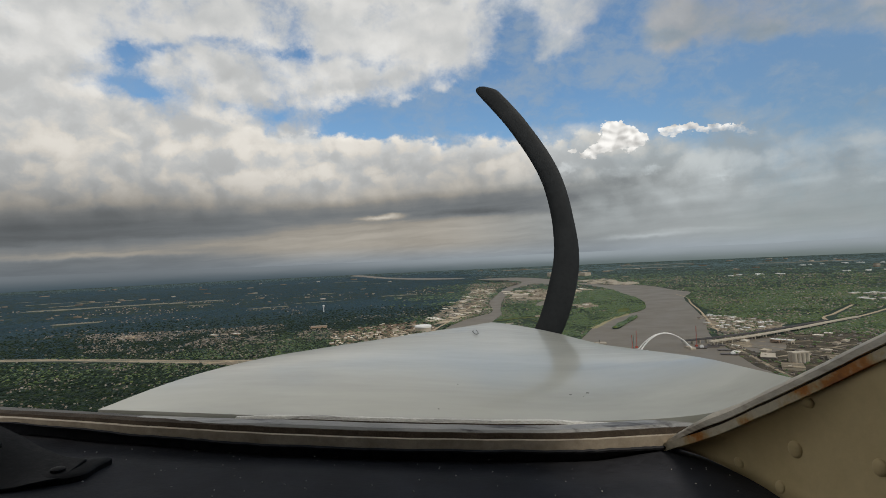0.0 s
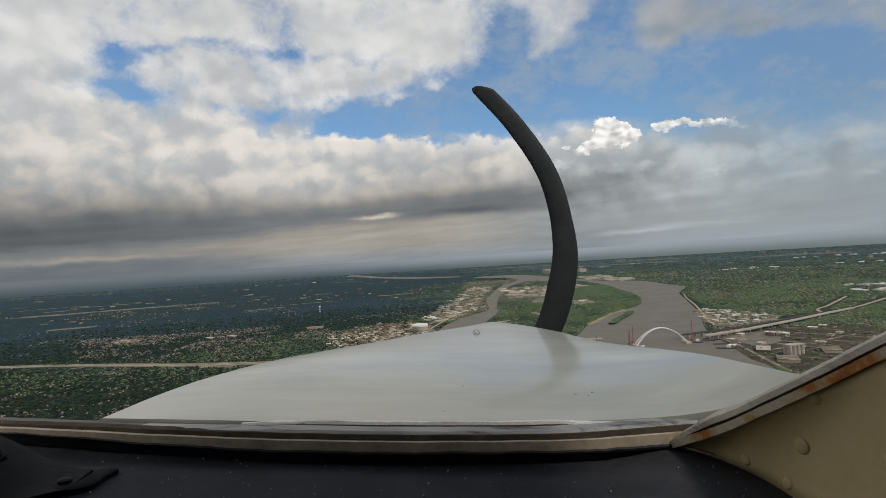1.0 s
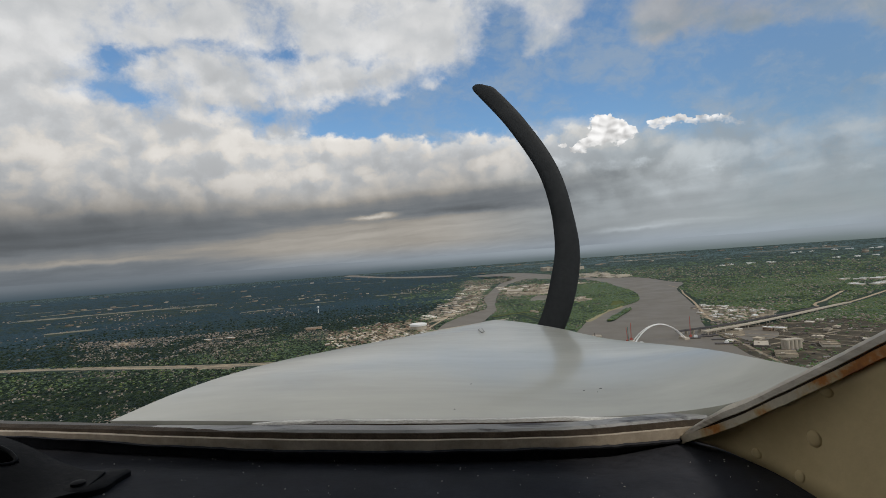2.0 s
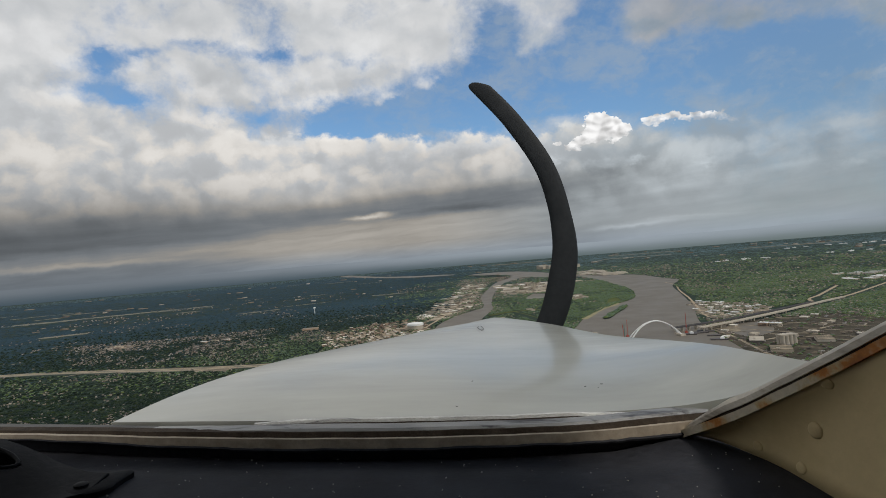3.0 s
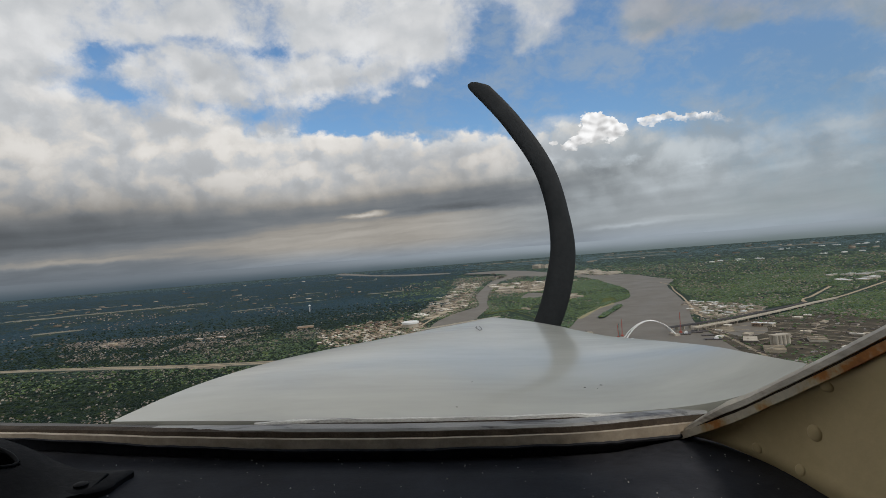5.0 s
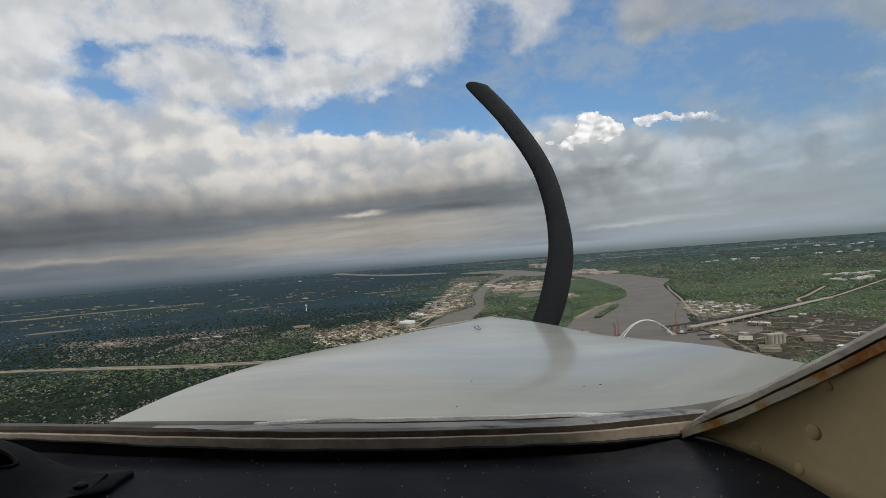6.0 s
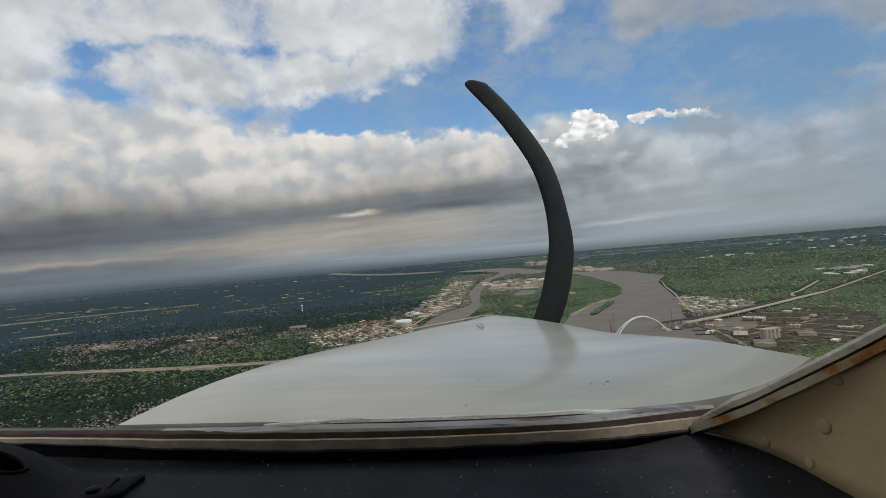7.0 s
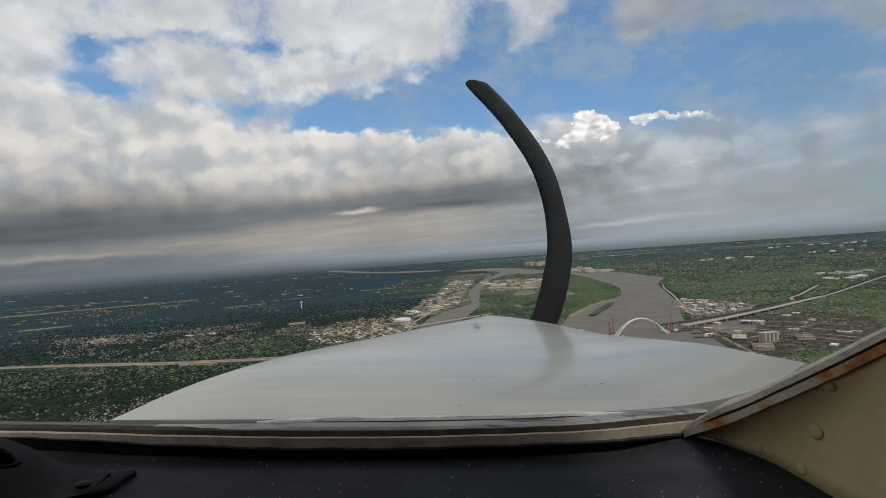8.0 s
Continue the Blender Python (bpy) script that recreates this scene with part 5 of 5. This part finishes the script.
def make_barge(x, y, l, w, turn, cabin, label):
    b = tagged(new("barge"), label, "barge", group="barges by the bridge")
    bm = bmesh.new()
    box(bm, 0, 0, 0.02, w, l, 0.5, 0, 1.04)
    box(bm, 0, 0, 0.52, w * 0.98, l * 0.98, 0.06, 0, 1)
    part("hull", bm, M_HULL, b)
    if cabin:
        bm = bmesh.new()
        box(bm, 0, -l * 0.2, 0.58, w * 0.6, l * 0.25, 0.8)
        box(bm, 0, -l * 0.2, 1.38, w * 0.4, l * 0.15, 0.5)
        part("cabin", bm, M_WHITE, b, "white cabin")
    b.matrix_world = pose(x, y, 0.06, 0, 0, turn)


def make_river_works():
    make_bridge()
    make_viaduct("road_viaduct", [(160, 343, 3.0), (169, 348.4, 2.9), (195, 361.7, 2.6), (225.7, 380.5, 2.2), (261.5, 404, 1.6), (304.5, 434, 0.9), (336, 454, 0.5)], 3.2, 2.8, M_CONC, "pale concrete highway viaduct on piers", 3)
    make_viaduct("causeway", [(-26, 452, 0.9), (-10, 462, 1.2), (12, 478, 1.2), (34, 496, 1.0), (52, 512, 0.5)], 1.6, 1.2, M_CONC, "low pale causeway bridge over the side channel", 4)
    make_viaduct("deck_stub", [(84, 352, 3.6), (90, 351.6, 3.7), (96, 351.2, 3.8)], 4.6, 3.6, M_CONC, "short finished deck of the new bridge on its piers", 5)
    make_viaduct("old_viaduct", [(146, 352, 2.8), (158.6, 356.4, 2.8), (175.8, 362.5, 2.8), (201.9, 375, 2.6), (233.2, 394, 2.0), (266, 417, 1.0), (300, 440, 0.5)], 2.6, 2.8, M_DARKROAD, "dark old steel bridge approach beside the new viaduct", 3)
    for x, y, z, h, m, lab, lean in ((108, 334, 0.6, 10, M_GREEN, "green lattice crane at the arch foot", 0.02), (109.5, 340, 0.6, 9, M_RED, "red lattice crane behind the arch foot", -0.04),
                                     (113.5, 345, 0.6, 11, M_RED, "tall red lattice crane", 0.03), (150, 341, 0.6, 13, M_RED, "tall red lattice crane beside the pier", 0.02), (92, 352, 0.6, 5, M_HULL, "dark derrick beside the deck", 0.0)):
        make_crane(x, y, z, h, m, lab, lean)
    for x, y, l, w, t, cab, lab in ((106, 333, 9, 4, 20, False, "dark work barge under the cranes"), (114, 329, 8, 4, -10, True, "work barge with a white cabin"), (150, 338, 9, 4.5, 70, True, "work barge beside the bridge pier"),
                                    (158, 340, 10, 4, 80, False, "flat dark steel river barge"), (160, 326, 7, 3, 75, False, "small dark steel river barge"), (156, 312, 9, 3.6, 70, True, "tug with a white cabin by the bank"), (164, 344, 10, 3.5, 60, False, "flat dark barge by the bank")):
        make_barge(x, y, l, w, t, cab, lab)


# ---- buildings ----
def make_building(x, y, w, l, h, turn, label, group, roof_m=M_ROOF, wall_m=M_WALL, windows=True, boxes=1, seed=0):
    """A flat-roofed block with a parapet, roof plant and rows of windows."""
    rng = random.Random(seed)
    b = tagged(new("building"), label, "building", group=group)
    bm = bmesh.new()
    box(bm, 0, 0, 0, w, l, h)
    part("wall", bm, wall_m, b)
    bm = bmesh.new()
    box(bm, 0, 0, h, w * 1.01, l * 1.01, 0.12)
    for sx, sy, px, py in ((w, 0.15, 0, l / 2), (w, 0.15, 0, -l / 2), (0.15, l, w / 2, 0), (0.15, l, -w / 2, 0)):
        box(bm, px, py, h + 0.1, sx, sy, 0.18)
    roof = part("roof", bm, roof_m, b)
    for _ in range(boxes):
        bm = bmesh.new()
        box(bm, rng.uniform(-0.3, 0.3) * w, rng.uniform(-0.3, 0.3) * l, h + 0.12, w * 0.16, l * 0.12, rng.uniform(0.25, 0.6))
        part("roof_unit", bm, M_CONC, roof)
    if windows:
        for face, span in (((0, -l / 2 - 0.02), w), ((-w / 2 - 0.02, 0), l)):
            for f in range(max(1, int(h / 0.8))):
                bm = bmesh.new()
                if face[0] == 0:
                    box(bm, 0, face[1], 0.3 + f * 0.8, span * 0.86, 0.04, 0.36)
                else:
                    box(bm, face[0], 0, 0.3 + f * 0.8, 0.04, span * 0.86, 0.36)
                part("window_band", bm, M_GLASS, b)
    b.matrix_world = pose(x, y, 0.02, 0, 0, turn)
    return b


STREET_TURN = 22.0      # the downtown grid, degrees
BLOCK, DEEP = 8.4, 7.4   # from street to street


def on_grid(i, j):
    """The plan place at i blocks across and j blocks up the downtown grid."""
    c, s = math.cos(radians(STREET_TURN)), math.sin(radians(STREET_TURN))
    return -85 + i * BLOCK * c - j * DEEP * s, 458 + i * BLOCK * s + j * DEEP * c


def in_city(x, y):
    return inside(np.array([x]), np.array([y]), CITY)[0]


def make_downtown(rng, clear):
    """Blocks of brick and stone buildings set wall to wall along a grid of streets, with open lots between."""
    rows = bmesh.new()
    for i in range(-12, 13):
        for j in range(-12, 13):
            x, y = on_grid(i + 0.5, j + 0.5)
            if not in_city(x, y) or math.hypot(x + 33, y - 484) < 12 or rng.random() < 0.32 or near_street(np.array([x]), np.array([y]), 3.6)[0]:
                continue
            c, s = math.cos(radians(STREET_TURN)), math.sin(radians(STREET_TURN))
            span, deep = BLOCK - 2.7, DEEP - 2.7
            cuts = rng.choice(((0.0, 0.5, 1.0), (0.0, 0.36, 0.7, 1.0), (0.0, 0.62, 1.0), (0.0, 0.3, 0.55, 1.0)))
            for k, (p, q) in enumerate(zip(cuts, cuts[1:])):
                if rng.random() < 0.28:
                    continue
                w, l = (q - p) * span - 0.06, deep * rng.uniform(0.55, 1.0)
                a, b = (p + q - 1) / 2 * span, (l - deep) / 2 * rng.choice((1, -1))
                tall = rng.choice((0.45, 0.55, 0.7, 0.7, 0.9, 1.2, 1.9))
                if y > 468:
                    at = x + a * c - b * s, y + a * s + b * c
                    box(rows, *at, 0.02, w, l, tall, STREET_TURN)
                    box(rows, *at, tall + 0.02, w * 0.94, l * 0.94, 0.1, STREET_TURN)
                    continue
                make_building(x + a * c - b * s, y + a * s + b * c, w, l, tall, STREET_TURN, "brick and stone downtown building with a flat roof", "downtown buildings", windows=tall > 1.0, boxes=rng.choice((0, 1)), seed=i * 40 + j * 7 + k)
    tagged(part("far_buildings", rows, M_TOWN), "brick and stone rows at the far end of downtown", "buildings", kind="stuff")


def make_streets():
    for across in (True, False):
        for i in range(-12, 13):
            run = [k / 2 for k in range(-26, 27)]
            run = [on_grid(i, k) if across else on_grid(k, i) for k in run]
            run = [p for p in run if in_city(*p) and math.hypot(p[0] + 33, p[1] - 484) > 11]
            if len(run) > 3:
                ribbon("road", run, 1.7, 0.16 if across else 0.175, M_ROAD, "pale straight downtown street")


def make_buildings():
    rng = random.Random(21)
    made = []

    def clear(x, y, r):
        if any(math.hypot(x - p, y - q) < (r + s) * 0.62 for p, q, s in made):
            return False
        made.append((x, y, r))
        return True

    def fill(outline, count, size, tall, turn, label, group, windows, turns=(0, 90), stretch=1.4):
        xs, ys = [p[0] for p in outline], [p[1] for p in outline]
        n = tries = 0
        while n < count and tries < 6000:
            tries += 1
            x, y = rng.uniform(min(xs), max(xs)), rng.uniform(min(ys), max(ys))
            w, l = rng.uniform(*size), rng.uniform(*size) * stretch
            if not inside(np.array([x]), np.array([y]), outline)[0] or near_street(np.array([x]), np.array([y]), 2.5)[0] or not clear(x, y, (w + l) / 2):
                continue
            make_building(x, y, w, l, rng.uniform(*tall), turn + rng.choice(turns), label, group, roof_m=M_WHITE if "riverside block" in label and rng.random() < 0.45 else M_ROOF, wall_m=M_WALL if windows else M_CONC, windows=windows, boxes=rng.choice((0, 1, 2)), seed=tries)
            n += 1

    clear(-33, 482, 12)
    for x, y, r in ((106, 900, 40), (171, 300, 14), (166.5, 271, 14), (178.5, 285, 11), (200, 287, 12), (203, 346, 6), (207.5, 341, 6)):
        clear(x, y, r)
    make_downtown(rng, clear)
    fill(WORKS, 60, (4, 11), (0.45, 0.85), -68, "long low works shed with a pale roof", "riverside works sheds", False, (0, 0, 0, 90), 2.6)
    fill(ISLAND_WORKS, 36, (7, 18), (1.0, 2.2), 10, "large pale works hall on the island", "island works halls", False)
    fill(BANK_TOWN, 58, (1.6, 4.2), (0.7, 1.5), 30, "low riverside block with a pale roof", "riverside blocks", False)
    fill(YARD, 18, (2, 5), (0.45, 1.0), 35, "low grey yard shed", "yard sheds", False)
    # towns and works far off: middle, reach across and along, count, size, height
    for x0, y0, ax, ay, count, size, tall, label, group in (
            (345, 1235, 34, 150, 22, (9, 20), (2, 3.4), "pale block on the far river bank", "far bank blocks"),
            (385, 1860, 50, 60, 14, (14, 26), (6, 14), "tall pale block of a far town", "far town blocks"),
            (715, 1304, 60, 30, 7, (4, 8), (1.2, 2), "long white-roofed hall among far trees", "far halls"),
            (965, 1265, 50, 30, 5, (4, 8), (1.2, 2), "long white-roofed hall among far trees", "far halls"),
            (1282, 1890, 120, 50, 8, (5, 10), (1.6, 2.4), "long white-roofed hall among far trees", "far halls"),
            (1447, 1794, 90, 40, 5, (5, 10), (1.6, 2.4), "long white-roofed hall among far trees", "far halls"),
            (467, 600, 30, 14, 6, (4, 9), (1.4, 2.4), "white-roofed store beside the highway", "highway stores"),
            (520, 655, 30, 14, 6, (4, 9), (1.4, 2.4), "white-roofed store beside the highway", "highway stores"),
            (158, 666, 12, 18, 6, (3, 7), (1.2, 2.2), "pale low building on the wooded island", "island buildings"),
            (80, 560, 14, 8, 3, (2, 4), (1.0, 1.6), "pale low building on the wooded island", "island buildings")):
        n = tries = 0
        joined = bmesh.new() if y0 > 1000 else None
        while n < count and tries < 500:
            tries += 1
            x, y = x0 + rng.uniform(-ax, ax), y0 + rng.uniform(-ay, ay)
            w, l = rng.uniform(*size), rng.uniform(*size) * 1.6
            here = np.array([x]), np.array([y])
            if any(inside(*here, o)[0] for o in WET) or not clear(x, y, (w + l) / 2):
                continue
            if joined:
                h, t = rng.uniform(*tall), 15 + rng.choice((0, 90))
                box(joined, x, y, 0, w, l, h, t)
                box(joined, x, y, h, w * 0.96, l * 0.96, 0.3, t)
                box(joined, x + w * 0.2, y, h + 0.3, w * 0.2, l * 0.15, 0.8, t)
            else:
                make_building(x, y, w, l, rng.uniform(*tall), 15 + rng.choice((0, 90)), label, group, roof_m=M_WHITE if "white" in label else M_ROOF, wall_m=M_CONC, windows=False, boxes=1, seed=tries)
            n += 1
        if joined:
            tagged(part("far_buildings", joined, M_WHITE if "white" in label else M_CONC), label.replace("block", "blocks").replace("hall", "halls"), "buildings", kind="stuff")
    # small sheds, trailers and cars between the buildings, too many to count
    for k, (outline, count, size, label) in enumerate(((CITY, 130, (0.5, 1.6), "small sheds and parked cars between downtown blocks"), (WORKS, 320, (1.0, 4.5), "trailers and small sheds among the works"),
                                                      (YARD, 260, (0.5, 1.7), "trailers, stacks and scrap in the rail yard"), (BANK_TOWN, 120, (0.5, 1.8), "small sheds and parked cars by the river road"), (ISLAND_WORKS, 160, (1.5, 4.0), "small sheds around the island halls"))):
        xs, ys = [p[0] for p in outline], [p[1] for p in outline]
        bm = bmesh.new()
        for _ in range(count * 2):
            x, y = rng.uniform(min(xs), max(xs)), rng.uniform(min(ys), max(ys))
            if inside(np.array([x]), np.array([y]), outline)[0] and not any(inside(np.array([x]), np.array([y]), o)[0] for o in WET):
                w = rng.uniform(*size)
                box(bm, x, y, 0.02, w, w * rng.uniform(0.4, 1.6), w * rng.uniform(0.2, 0.5), 20 + 15 * k + rng.choice((0, 90)))
        tagged(part("sheds", bm, M_TILE if outline is YARD else M_HOUSE), label, "sheds", kind="stuff")
    # round white-roofed hall
    hall = tagged(new("round_hall"), "round hall with a bright white drum roof", "hall")
    bm = bmesh.new()
    tube(bm, [(0, 0, 0), (0, 0, 3.4)], 7.4, 28)
    part("wall", bm, M_CONC, hall)
    bm = bmesh.new()
    tube(bm, [(0, 0, 3.4), (0, 0, 5.0), (0, 0, 5.4)], [7.7, 7.7, 6.8], 28)
    part("roof", bm, M_WHITE, hall, "white drum roof")
    hall.matrix_world = pose(-33, 484, 0)
    # grain elevator
    el = tagged(new("grain_elevator"), "pale concrete grain elevator with joined silos", "grain elevator")
    for i in range(4):
        for j in range(2):
            bm = bmesh.new()
            tube(bm, [(-3.6 + 2.4 * i, 1.2 - 2.4 * j, 0), (-3.6 + 2.4 * i, 1.2 - 2.4 * j, 4.8)], 1.25, 14)
            part("silo", bm, M_CONC, el)
    bm = bmesh.new()
    box(bm, 0, 0, 4.8, 9.6, 4.6, 0.6)
    part("headhouse", bm, M_CONC, el)
    el.matrix_world = pose(178.5, 285, 0, 0, 0, 8)
    make_building(171, 300, 7, 15, 1.2, -30, "pale warehouse beside the grain elevator", "yard sheds", roof_m=M_CONC, wall_m=M_TILE, windows=False, seed=3)
    make_building(166.5, 271, 9.5, 13, 1.3, -28, "low brown warehouse with a wide pale flat roof", "yard sheds", roof_m=M_LOT, windows=False, seed=4)
    make_building(200, 287, 8, 12, 1.3, -28, "low tan warehouse in the rail yard", "yard sheds", roof_m=M_LOT, windows=False, seed=11)
    make_building(106, 900, 26, 44, 2.6, -8, "huge pale works hall on the island", "island works halls", roof_m=M_CONC, wall_m=M_CONC, windows=False, boxes=2, seed=12)
    for x, y in ((-345, 538), (-333, 530), (-340, 522), (-232, 518), (-224, 524), (-240, 512), (-218, 514)):
        make_building(x, y, 3.2, 8, 1.4, 60, "pinkish flat-roofed shop block", "suburban shops", windows=False, seed=int(-x))
    make_building(203, 346, 4, 6, 2.2, 30, "white-roofed block under the viaduct", "yard sheds", roof_m=M_WHITE, seed=5)
    make_building(207.5, 341, 4, 6, 2.2, 30, "white-roofed block under the viaduct", "yard sheds", roof_m=M_WHITE, seed=6)
    make_building(-145, 545, 16, 8, 2.0, 10, "long flat-roofed school among trees", "schools", windows=False, seed=7)
    for x, y, h in ((-193, 755, 9.5),):
        wt = tagged(new("water_tower"), "white water tower on a slim stem", "water tower")
        bm = bmesh.new()
        tube(bm, [(0, 0, 0), (0, 0, 1.5), (0, 0, h - 3)], [1.0, 0.5, 0.5], 12)
        part("stem", bm, M_WHITE, wt)
        bm = bmesh.new()
        tube(bm, [(0, 0, h - 2.6), (0, 0, h - 2.0), (0, 0, h - 1.0), (0, 0, h - 0.3), (0, 0, h)], [0.5, 1.4, 1.8, 1.3, 0.3], 16)
        smooth_all(part("tank", bm, M_WHITE, wt), 1.5)
        wt.matrix_world = pose(x, y, 0)


make_river_works()
make_streets()
make_buildings()
make_woods()
make_houses()
